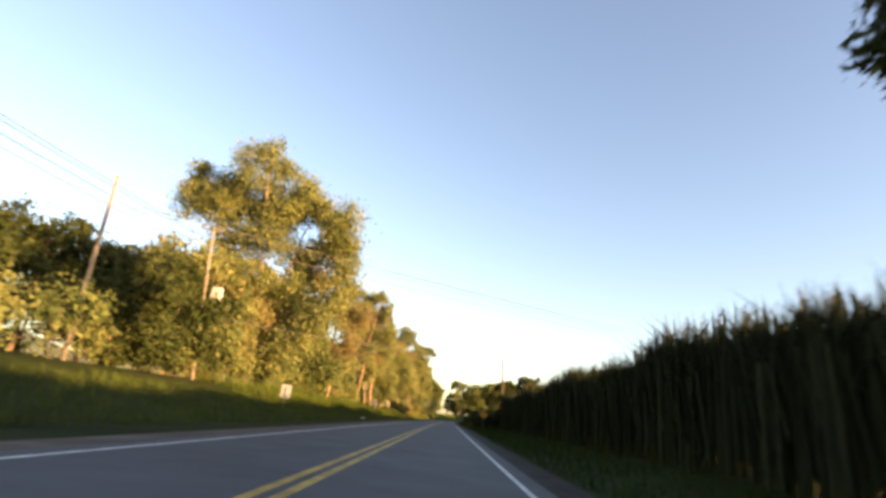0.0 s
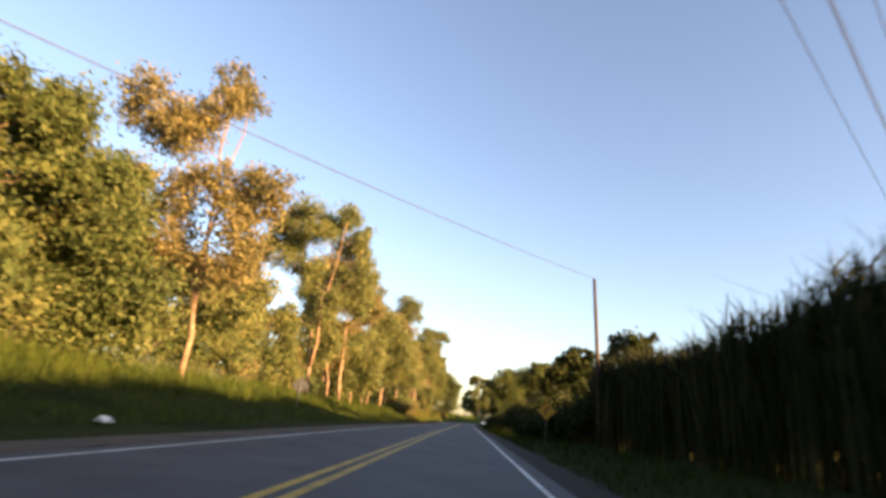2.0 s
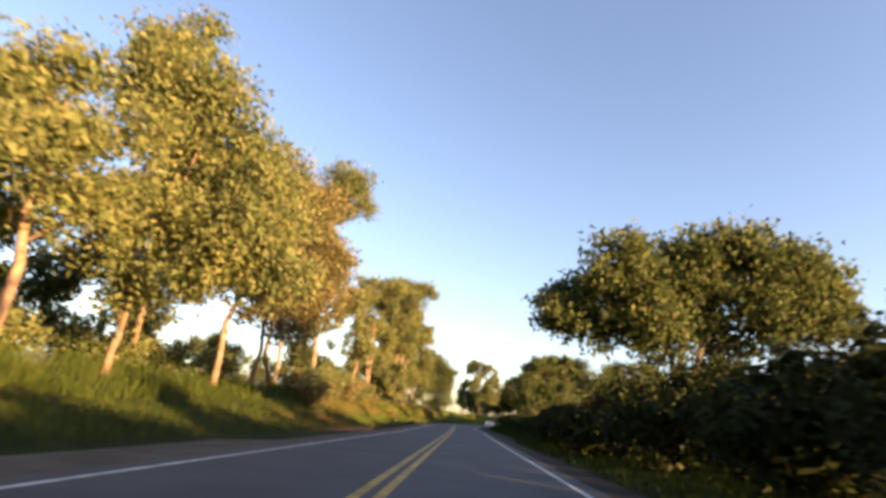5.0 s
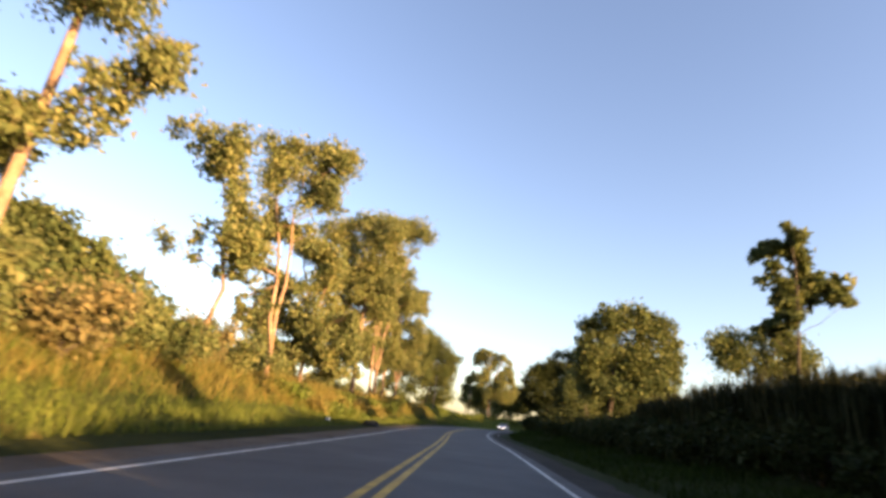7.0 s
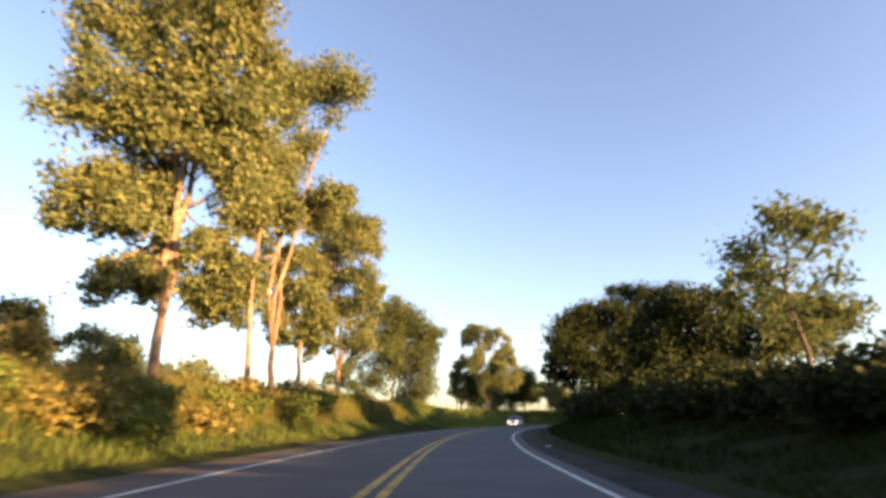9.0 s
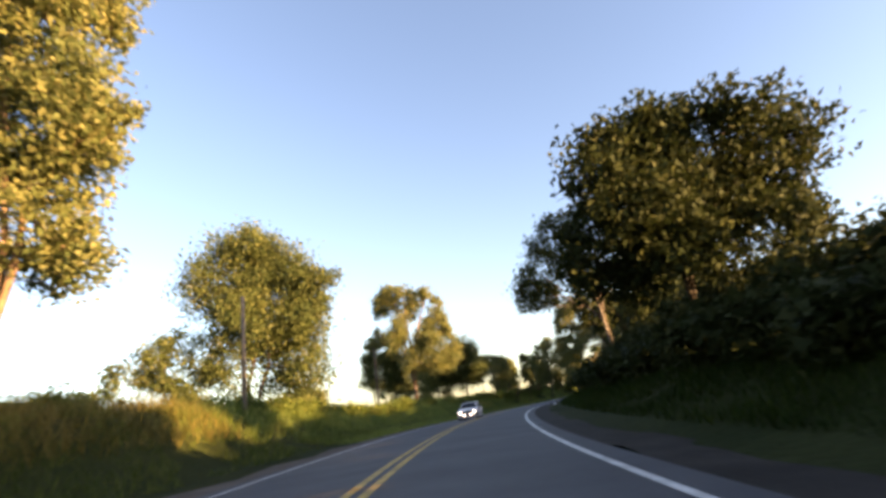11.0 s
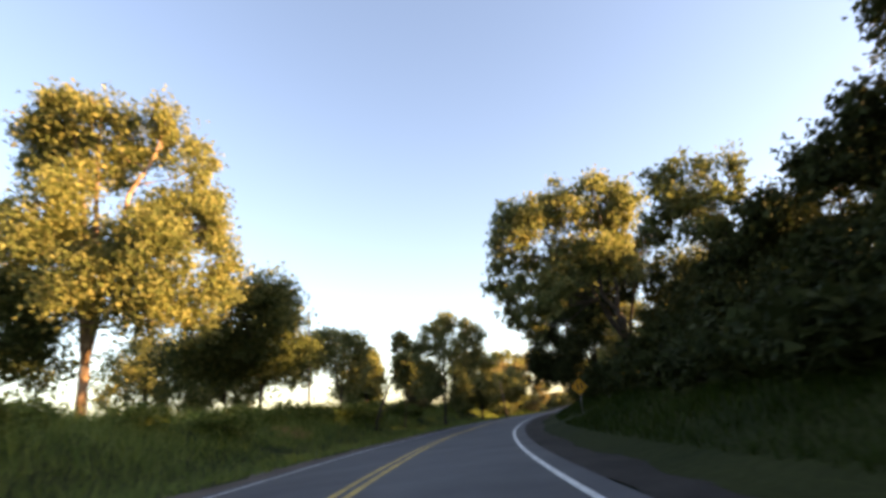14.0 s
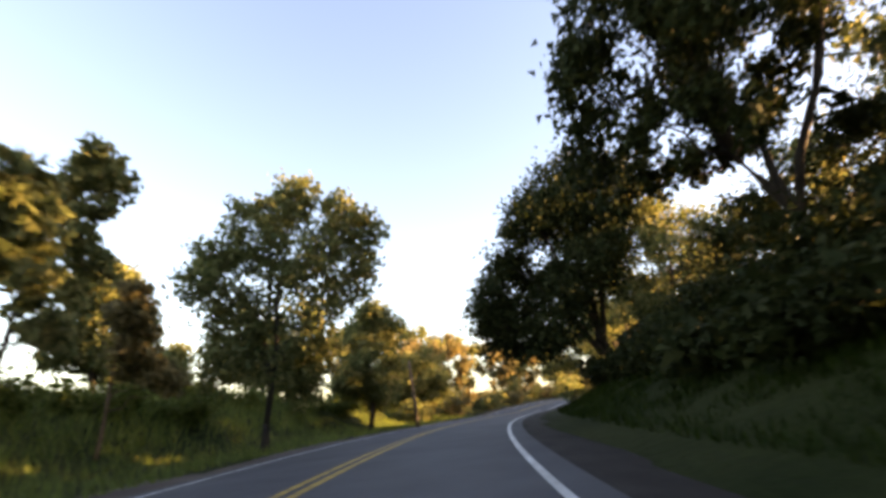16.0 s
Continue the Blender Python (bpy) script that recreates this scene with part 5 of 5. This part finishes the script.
# Bushes and bank thicket below carry their shade in the leaf colour.
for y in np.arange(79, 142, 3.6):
    bush("bush", 6.6 + 1.6 * rng.random(), y, 1.8 + 1.2 * rng.random(), 1.9, "dense dark roadside bush in shade", 500 + k, "shade_painted_leaf", 2200, group="shaded bushes")
    bush("bush", 9.8 + 2.0 * rng.random(), y + 1.5, 3.2 + 1.4 * rng.random(), 2.4, "dense dark roadside bush in shade", 600 + k, "shade_painted_leaf", 2600, group="shaded bushes")
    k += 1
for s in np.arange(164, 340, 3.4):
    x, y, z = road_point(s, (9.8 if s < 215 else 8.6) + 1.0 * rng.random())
    bush("bush", x, y, (0.9 if s < 215 else 1.2) + 0.6 * rng.random(), 1.9, "dense dark bush on the shaded bank", 800 + k, "shade_painted_leaf", 1700, group="bank thicket")
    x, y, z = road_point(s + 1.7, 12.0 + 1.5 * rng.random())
    bush("bush", x, y, (1.1 if s < 205 else 1.9 if s < 270 else 2.6) + 0.9 * rng.random(), 2.4, "dense dark bush on the shaded bank", 900 + k, "shade_painted_leaf", 1900, group="bank thicket")
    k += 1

# ---------------------------------------------------------------- trees round the bend
tree("shade_tree", 41, 278.5, 7.0, 4.0, 0.15, DARK, 56, limbs=14, leaves=8000, leafmat="shade_painted_leaf", bark="dark_bark", forks=2, trunk_leaf=5)
tree("shade_tree", 37, 266, 4.6, 3.2, 0.2, DARK, 57, limbs=12, leaves=6000, leafmat="shade_painted_leaf", bark="dark_bark", trunk_leaf=4)
for i, (x, y, h, r) in enumerate([(29.2, 321.3, 7.0, 2.0), (45.1, 325.7, 9.0, 2.3), (7.9, 318, 9.7, 5.2), (14.3, 322, 8.4, 4.2),
                                  (55.2, 338.1, 6.4, 2.9), (61, 348, 6.0, 3.2), (-8, 292, 5.0, 3.4), (39.5, 333, 6.5, 3.2), (33, 340, 5.0, 3.0)]):
    tree("roadside_tree", x, y, h, r, 0.17, "leafy roadside tree with sunlit top", 60 + i, limbs=14, leaves=5200, leaf=0.36, blob=0.42, leafmat="gum_leaf", bark="dark_bark", trunk=0.24, group="trees round the bend")
for i, (x, y, h, r) in enumerate([(57.3, 309.6, 10, 5), (65, 320, 10, 5), (56, 296, 12, 6), (75.5, 335.6, 9, 5)]):
    tree("roadside_tree", x, y, h, r, 0.2, "leafy tree on the inside of the bend", 80 + i, limbs=10, leaves=4200, leafmat="gum_leaf", bark="dark_bark", trunk=0.22, group="trees round the bend")
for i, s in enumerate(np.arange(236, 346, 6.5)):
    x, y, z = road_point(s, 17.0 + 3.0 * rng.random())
    tree("thicket_tree", x, y, (2.4 if s < 266 else 4.0 if s < 278 else 8) + 2.0 * rng.random(), 4.4, 0.1, "dense dark tree of the shaded thicket on the bank", 960 + i, limbs=9, leaves=2000, leaf=0.46, leafmat="shade_painted_leaf", bark="dark_bark", trunk=0.2, trunk_leaf=5, group="thicket on the bank")
for i, s in enumerate(np.arange(352, 440, 8.0)):
    for side in (-1, 1):
        x, y, z = road_point(s + 3 * side, side * (11 + 4 * rng.random()))
        tree("roadside_tree", x, y, 7 + 3 * rng.random(), 4.0, 0.15, "leafy sunlit tree far along the road", 990 + 2 * i + side, limbs=7, leaves=1800, leaf=0.5, leafmat=("gum_leaf", "rust_leaf")[i % 2], bark="dark_bark", trunk=0.18, trunk_leaf=3, group="far roadside trees")
for s in np.arange(240, 350, 3.4):
    x, y, z = road_point(s, (-11.0 if s < 285 else -9.4) - 2 * rng.random())
    bush("bush", x, y, 0.7 + 0.5 * rng.random(), 2.0, "leafy green bush along the bank", 700 + k, "grass_blade", 2000, leaf=0.2, group="bend bushes")
    k += 1


for i, s in enumerate(np.arange(346, 432, 4.5)):
    for side in (-1, 1):
        x, y, z = road_point(s + side, side * (6.8 + 2.5 * rng.random()))
        bush("bush", x, y, 1.6 + 1.2 * rng.random(), 2.3, "golden sunlit bush far along the road", 1200 + 2 * i + side, ("gum_leaf", "rust_leaf")[i % 2], 800, leaf=0.36, group="far roadside bushes")
for i, s in enumerate(np.arange(142, 180, 2.8)):
    x, y, z = road_point(s, 9.2 + 0.8 * rng.random())
    bush("bush", x, y, 0.9 + 0.7 * rng.random(), 1.6, "dense dark bush at the foot of the cane", 1300 + i, "shade_painted_leaf", 1200, leaf=0.22, group="bushes before the cane")

# ---------------------------------------------------------------- poles and wires
def pole(x, y, h, label, lean=(0.0, 0.0), arms=1, turn=0.0, r=0.14, mat="pole_wood"):
    t = thing("utility_pole", x, y, land_at(x, y) - 0.3, label, "utility pole", "utility poles", turn)
    s = Soup()
    lx, ly = lean
    s.tube([(0, 0, 0), (lx * 0.5, ly * 0.5, h * 0.5), (lx, ly, h)], [r, r * 0.85, r * 0.65], 10)
    part("shaft", s, M[mat], t, smooth=True)
    for a in range(arms):
        z = h - 0.25 - 0.9 * a
        c = Soup()
        c.box((lx - 0.9, ly - 0.06, z - 0.06), (lx + 0.9, ly + 0.05, z + 0.06), 0.01)
        part("crossarm", c, M["pole_wood"], t)
        for px in (-0.8, 0.0, 0.8):
            i = Soup()
            i.tube([(lx + px, ly, z + 0.06), (lx + px, ly, z + 0.16), (lx + px, ly, z + 0.22)], [0.03, 0.05, 0.03], 8)
            part("insulator", i, M["steel"], t)
    return t


def wire(p, q, sag, label="thin dark overhead power wire"):
    s = Soup()
    pts = []
    for i in range(17):
        u = i / 16
        pts.append(tuple(Vector(p).lerp(Vector(q), u) - Vector((0, 0, sag * 4 * u * (1 - u)))))
    s.tube(pts, [0.018] * 17, 5)
    tagged(new("power_wire", s.mesh("power_wire", M["wire"])), label, "power line", "overhead wires")


pole(-18.3, 26.5, 9.8, "weathered grey wooden utility pole", lean=(0.6, -1.2), arms=0)
p2 = pole(-17.9, 39.5, 12.0, "weathered utility pole with transformer box", lean=(-1.3, 0))
tb = Soup()
tb.box((-0.1, -0.35, 6.2), (0.6, 0.35, 7.2), 0.06)
part("transformer", tb, M["sign_back"], p2, "pale grey transformer box")
pole(8.4, 75.1, 9.6, "slim dark wooden utility pole", lean=(-0.6, -0.3), arms=0, mat="dark_bark")
pole(-4.0, 240.5, 6.4, "short sunlit wooden utility pole", arms=0)
pole(2.5, 272.6, 7.2, "thin dark wooden utility pole", arms=0, mat="dark_bark")
pole(24.9, 259.9, 6.7, "pale wooden utility pole on the bank", lean=(-1.1, -1.0), arms=0)
pole(49.0, 326.2, 5.0, "sunlit leaning wooden pole", lean=(-0.6, 0), arms=0)
pole(21.2, 308.6, 9.2, "slim grey utility pole behind the hedge", arms=0, r=0.1)
pole(40.0, 210.0, 9.6, "dark utility pole with crossarm beyond the bank", arms=1)
pole(41.2, 210.0, 9.6, "dark utility pole with crossarm beyond the bank", arms=1)
for dx, dz in ((-0.8, 0.0), (0.0, 0.15), (0.8, 0.0), (0.2, -0.9)):
    wire((-17.7 + dx, 28.0, 10.3 + dz), (27.0 + dx, 74.6 - dx, 15.2 + dz), 0.15)
    wire((-17.7 + dx, 25.3, 10.3 + dz), (-19.3 + dx, 39.5, 12.1 + dz), 0.15)
    wire((-17.7 + dx, 25.3, 10.3 + dz), (-20 + dx, -40, 11.0 + dz), 1.0)

wire((-18.3, 38.0, 6.2), (7.9, 75.1, 9.8), 0.5)


# ---------------------------------------------------------------- signs
def sign_post(t, h, r=0.035):
    s = Soup()
    s.tube([(0, 0, -0.3), (0, 0, h * 0.5), (0, 0, h)], [r, r, r], 8)
    part("post", s, M["steel"], t, smooth=True)


def diamond_sign(x, y, zc, side, turn, label, strokes):
    g = land_at(x, y)
    t = thing("warning_sign", x, y, g, label, "road sign", "warning signs", turn)
    sign_post(t, zc - g + 0.3)
    d = side / math.sqrt(2)
    c = zc - g
    s = Soup()
    s.prism([(0, c - d), (d, c), (0, c + d), (-d, c)], -0.05, -0.045 + 0.004)
    part("panel", s, M["sign_yellow"], t, "amber diamond panel")
    b = Soup()
    w = 0.94
    for a0, a1 in (((0, -d * w), (d * w, 0)), ((d * w, 0), (0, d * w)), ((0, d * w), (-d * w, 0)), ((-d * w, 0), (0, -d * w))):
        k = 0.955
        b.prism([(a0[0], c + a0[1]), (a1[0], c + a1[1]), (a1[0] * k, c + a1[1] * k), (a0[0] * k, c + a0[1] * k)], -0.055, -0.0505)
    part("border", b, M["sign_black"], t, "thin black border")
    for outline in strokes:
        k = Soup()
        k.prism([(px * d, c + pz * d) for px, pz in outline], -0.056, -0.0505)
        part("symbol", k, M["sign_black"], t, "black road symbol")
    return t


ARROW = [[(-0.20, -0.45), (-0.06, -0.45), (-0.06, -0.02), (-0.20, 0.06)], [(-0.20, 0.06), (-0.06, -0.02), (0.16, 0.20), (0.10, 0.34)],
         [(0.04, 0.42), (0.02, 0.14), (0.40, 0.36)]]
BARS = [[(-0.36, 0.36), (-0.16, 0.36), (0.0, -0.34), (-0.22, -0.40)], [(0.12, 0.40), (0.30, 0.40), (0.44, -0.22), (0.26, -0.34)]]
diamond_sign(6.2, 80.4, 2.15, 0.86, -8, "amber diamond warning sign with curved arrow", ARROW)
diamond_sign(30.8, 283.7, 2.3, 0.58, -24, "amber diamond warning sign with two slanted bars", BARS)


def back_sign(x, y, zc, outline, label, turn=0.0, mat="sign_back"):
    g = land_at(x, y)
    t = thing("road_sign", x, y, g, label, "road sign", "signs seen from behind", turn)
    sign_post(t, zc - g + 0.3)
    s = Soup()
    s.prism([(a, zc - g + b) for a, b in outline], 0.04, 0.046)
    part("panel", s, M[mat], t, "plain grey metal back")
    for dz in (-0.18, 0.18):
        r = Soup()
        r.box((-0.25, 0.0, zc - g + dz - 0.02), (0.25, 0.04, zc - g + dz + 0.02))
        part("bracket", r, M["steel"], t)


back_sign(-11.0, 39.4, 1.65, [(-0.36, -0.45), (0.36, -0.45), (0.36, 0.45), (-0.36, 0.45)], "rectangular road sign on a thin post, pale back")
# This back takes the darker grey that holds its shade.
back_sign(-9.7, 79.05, 2.05, [(0.0, -0.57), (0.57, 0.0), (0.0, 0.57), (-0.57, 0.0)], "diamond road sign on a thin post, grey back darkened as shade", mat="sign_back_shaded")


# ---------------------------------------------------------------- fence posts on the bank
for i in range(6):
    x, y, z = road_point(207 + 5.2 * i, -13.6)
    g = land_at(x, y) - 0.3
    s = Soup()
    s.tube([(x, y, g), (x + 0.02, y, g + 0.8), (x + 0.03 * (i % 3 - 1), y, g + 1.55)], [0.06, 0.055, 0.045], 7)
    tagged(new("fence_post", s.mesh("fence_post", M["dark_bark"], True)), "weathered dark wooden fence post in the bank grass", "fence post", "fence posts on the bank")

# ---------------------------------------------------------------- bare earth
# Red earth laid over the shoulder to paint a patch of low orange sun.
bare_patch("sun_toned_earth_1", 138, 152, -9.2, -4.4, M["red_soil"], "reddish earth on the verge standing in for orange low sun")
bare_patch("bare_earth_2", 183, 190, -10.2, -8.8, M["red_soil"], "reddish cut face of the bank")
bare_patch("bare_earth_3", 201, 209, -10.2, -8.9, M["red_soil"], "reddish cut face of the bank")
bare_patch("bare_earth_4", 292, 297, -10.2, -8.4, M["red_soil"], "reddish scar in the grassy bank")

# ---------------------------------------------------------------- litter


def crumpled(name, x, y, size, mat, label, category, seed, dz=0.0):
    rng = np.random.default_rng(seed)
    bm = bmesh.new()
    bmesh.ops.create_icosphere(bm, subdivisions=3, radius=1.0)
    for v in bm.verts:
        k = 1 + 0.35 * noise.noise(v.co * 1.7 + Vector((seed, 0, 0))) + 0.15 * noise.noise(v.co * 5)
        v.co = Vector((v.co.x * size[0] * k, v.co.y * size[1] * k, max(v.co.z, -0.45) * size[2] * k))
    me = bpy.data.meshes.new(name)
    bm.to_mesh(me)
    bm.free()
    me.materials.append(mat)
    ob = new(name, me)
    ob.matrix_world = pose(x, y, land_at(x, y) + size[2] * 0.42 + dz, 0, 0, rng.random() * 40 - 20)
    tagged(ob, label, category)


crumpled("rubbish_bag", -5.5, 185.0, (0.75, 0.32, 0.26), M["plastic_black"], "crumpled black rubbish bag on the gravel shoulder", "rubbish bag", 3, 0.05)
crumpled("litter", -7.0, 178.0, (0.14, 0.1, 0.1), M["litter"], "crumpled white plastic litter on the verge", "litter", 4, 0.08)
crumpled("litter", -7.9, 57.8, (0.2, 0.12, 0.1), M["litter"], "crumpled white plastic litter on the verge", "litter", 5, 0.08)
crumpled("litter", 5.1, 202.0, (0.11, 0.07, 0.025), M["litter"], "flattened pale litter on the gravel shoulder", "litter", 6, 0.05)
crumpled("litter", 16.3, 254.3, (0.1, 0.08, 0.08), M["litter"], "white plastic litter in the bank grass", "litter", 7, 0.1)

# ---------------------------------------------------------------- far hills


def hills(name, x, y, length, depth, height, seed, turn):
    soup, n, m = Soup(), 60, 12
    verts = []
    for i in range(n + 1):
        for j in range(m + 1):
            u, v = i / n, j / m
            ridge = math.sin(math.pi * v) * (0.35 + 0.65 * math.sin(math.pi * u)) * (0.7 + 0.5 * noise.noise((u * 5, seed, 0)) + 0.25 * noise.noise((u * 13, v * 4, seed)))
            verts.append(((u - 0.5) * length, (v - 0.5) * depth, height * ridge - 4))
    soup.add(verts, [(i * (m + 1) + j, i * (m + 1) + j + 1, (i + 2) * (m + 1) + j - m, (i + 1) * (m + 1) + j) for i in range(n) for j in range(m)])
    ob = new(name, soup.mesh(name, M["hill"], True))
    ob.matrix_world = pose(x, y, 0, 0, 0, turn)
    tagged(ob, "low wooded hills in the distance", "hills", kind="structure")


hills("backdrop_hills", -560, 900, 900, 260, 75, 2.0, 25)

# ---------------------------------------------------------------- the oncoming car


def car(x, y, turn):
    t = thing("hatchback_car", x, y, 0.05, "white three-door hatchback with headlights lit, on the road", "car", turn=turn)
    t.matrix_world = t.matrix_world @ Matrix.Scale(0.94, 4)
    side = [(-1.82, 0.42), (-1.86, 0.62), (-1.80, 0.80), (-0.98, 0.95), (-0.90, 0.96), (1.70, 0.98), (1.80, 0.90), (1.84, 0.45), (1.74, 0.30), (-1.72, 0.28)]
    body = Soup()
    n = len(side)
    rings = []
    for px, inset, dz in ((-0.77, 0.06, 0.03), (-0.80, 0.0, 0.0), (0.80, 0.0, 0.0), (0.77, 0.06, 0.03)):
        rings.append([(px, a * (1 - inset * 0.3), b - (dz if b > 0.7 else -dz)) for a, b in side])
    verts = [v for r in rings for v in r]
    faces = [tuple(range(n))[::-1], tuple(3 * n + i for i in range(n))]
    for r in range(3):
        faces += [(r * n + i, r * n + (i + 1) % n, (r + 1) * n + (i + 1) % n, (r + 1) * n + i) for i in range(n)]
    body.add(verts, faces)
    part("body", body, M["car_white"], t)
    cab = Soup()
    lo = [(-0.76, -0.92, 0.95), (0.76, -0.92, 0.95), (0.76, 1.74, 0.97), (-0.76, 1.74, 0.97)]
    hi = [(-0.60, -0.28, 1.40), (0.60, -0.28, 1.40), (0.62, 1.42, 1.40), (-0.62, 1.42, 1.40)]
    rf = [(-0.54, -0.18, 1.43), (0.54, -0.18, 1.43), (0.56, 1.34, 1.43), (-0.56, 1.34, 1.43)]
    cab.add(lo + hi + rf, [(i, (i + 1) % 4, 4 + (i + 1) % 4, 4 + i) for i in range(4)] + [(4 + i, 4 + (i + 1) % 4, 8 + (i + 1) % 4, 8 + i) for i in range(4)] + [(8, 9, 10, 11)])
    part("cabin", cab, M["car_white"], t, "white pillars and roof")

    def pane(name, pts, off, mat, label):
        s = Soup()
        p = [Vector(v) for v in pts]
        nrm = (p[1] - p[0]).cross(p[2] - p[0]).normalized()
        n = len(p)
        s.add([tuple(v + nrm * off) for v in p] + [tuple(v - nrm * 0.01) for v in p], [tuple(range(n)), tuple(range(2 * n - 1, n - 1, -1))] + [(i, i + n, (i + 1) % n + n, (i + 1) % n) for i in range(n)])
        part(name, s, mat, t, label)

    pane("windscreen", [(-0.68, -0.87, 0.985), (0.68, -0.87, 0.985), (0.55, -0.315, 1.375), (-0.55, -0.315, 1.375)], 0.012, M["car_glass"], "dark glass windscreen")
    for sx in (-1, 1):
        for a, b, c, d in ((-0.62, 0.42, -0.20, 0.44), (0.52, 1.42, 0.52, 1.26)):
            q = [(sx * 0.75, a, 1.0), (sx * 0.75, b, 1.0), (sx * 0.635, d, 1.35), (sx * 0.635, c, 1.35)]
            pane("side_window", q if sx > 0 else q[::-1], 0.012, M["car_glass"], "dark glass side window")
        m = Soup()
        m.box((sx * 0.88 - 0.09, -0.66, 0.98), (sx * 0.88 + 0.09, -0.56, 1.10), 0.015)
        part("mirror", m, M["plastic_black"], t, "black door mirror")
        st = Soup()
        st.box((sx * 0.806 - 0.01, -1.5, 0.50), (sx * 0.806 + 0.01, 1.6, 0.56), 0.004)
        part("side_strip", st, M["plastic_black"], t, "black rubbing strip")
    g = Soup()
    g.box((-0.62, -1.875, 0.60), (0.62, -1.84, 0.76), 0.005)
    for i in range(3):
        z = 0.63 + 0.045 * i
        g.box((-0.40, -1.885, z), (0.40, -1.872, z + 0.012), 0.001)
    part("grille", g, M["plastic_black"], t, "black slatted grille")
    bu = Soup()
    bu.box((-0.81, -1.96, 0.36), (0.81, -1.80, 0.54), 0.03)
    part("front_bumper", bu, M["sign_back"], t, "grey front bumper")
    rb = Soup()
    rb.box((-0.80, 1.78, 0.38), (0.80, 1.92, 0.54), 0.03)
    part("rear_bumper", rb, M["plastic_black"], t, "black rear bumper")
    for px, pz, r in ((-0.56, 0.68, 0.07), (0.56, 0.68, 0.07), (-0.26, 0.47, 0.055), (0.26, 0.47, 0.055)):
        h = Soup()
        yy = -1.89 if pz > 0.6 else -2.0
        h.tube([(px, yy + 0.06, pz), (px, yy, pz), (px, yy - 0.012, pz)], [r, r, r * 0.7], 16)
        part("headlight" if pz > 0.6 else "fog_lamp", h, M["headlight"], t, "round lamp, lit")
    pl = Soup()
    pl.box((-0.22, -1.975, 0.38), (0.22, -1.958, 0.44), 0.002)
    part("number_plate", pl, M["plastic_black"], t, "dark number plate")
    for sx in (-1, 1):
        for yy in (-1.18, 1.20):
            w = Soup()
            w.tube([(sx * 0.60, yy, 0.28), (sx * 0.64, yy, 0.28), (sx * 0.78, yy, 0.28), (sx * 0.81, yy, 0.28)], [0.24, 0.285, 0.285, 0.24], 22)
            wh = part("wheel", w, M["rubber"], t, "black tyre", smooth=True)
            rim = Soup()
            rim.tube([(sx * 0.80, yy, 0.28), (sx * 0.822, yy, 0.28)], [0.18, 0.16], 18)
            ob = part("rim", rim, M["alloy"], wh, "grey steel rim")
            arch = Soup()
            arch.prism([(yy + 0.34 * math.cos(a * math.pi / 12), 0.28 + 0.34 * math.sin(a * math.pi / 12)) for a in range(13)], sx * 0.795, sx * 0.808, axis=0)
            part("wheel_arch", arch, M["plastic_black"], t, "dark wheel arch")
    return t


car(9.6, 254.9, -17)
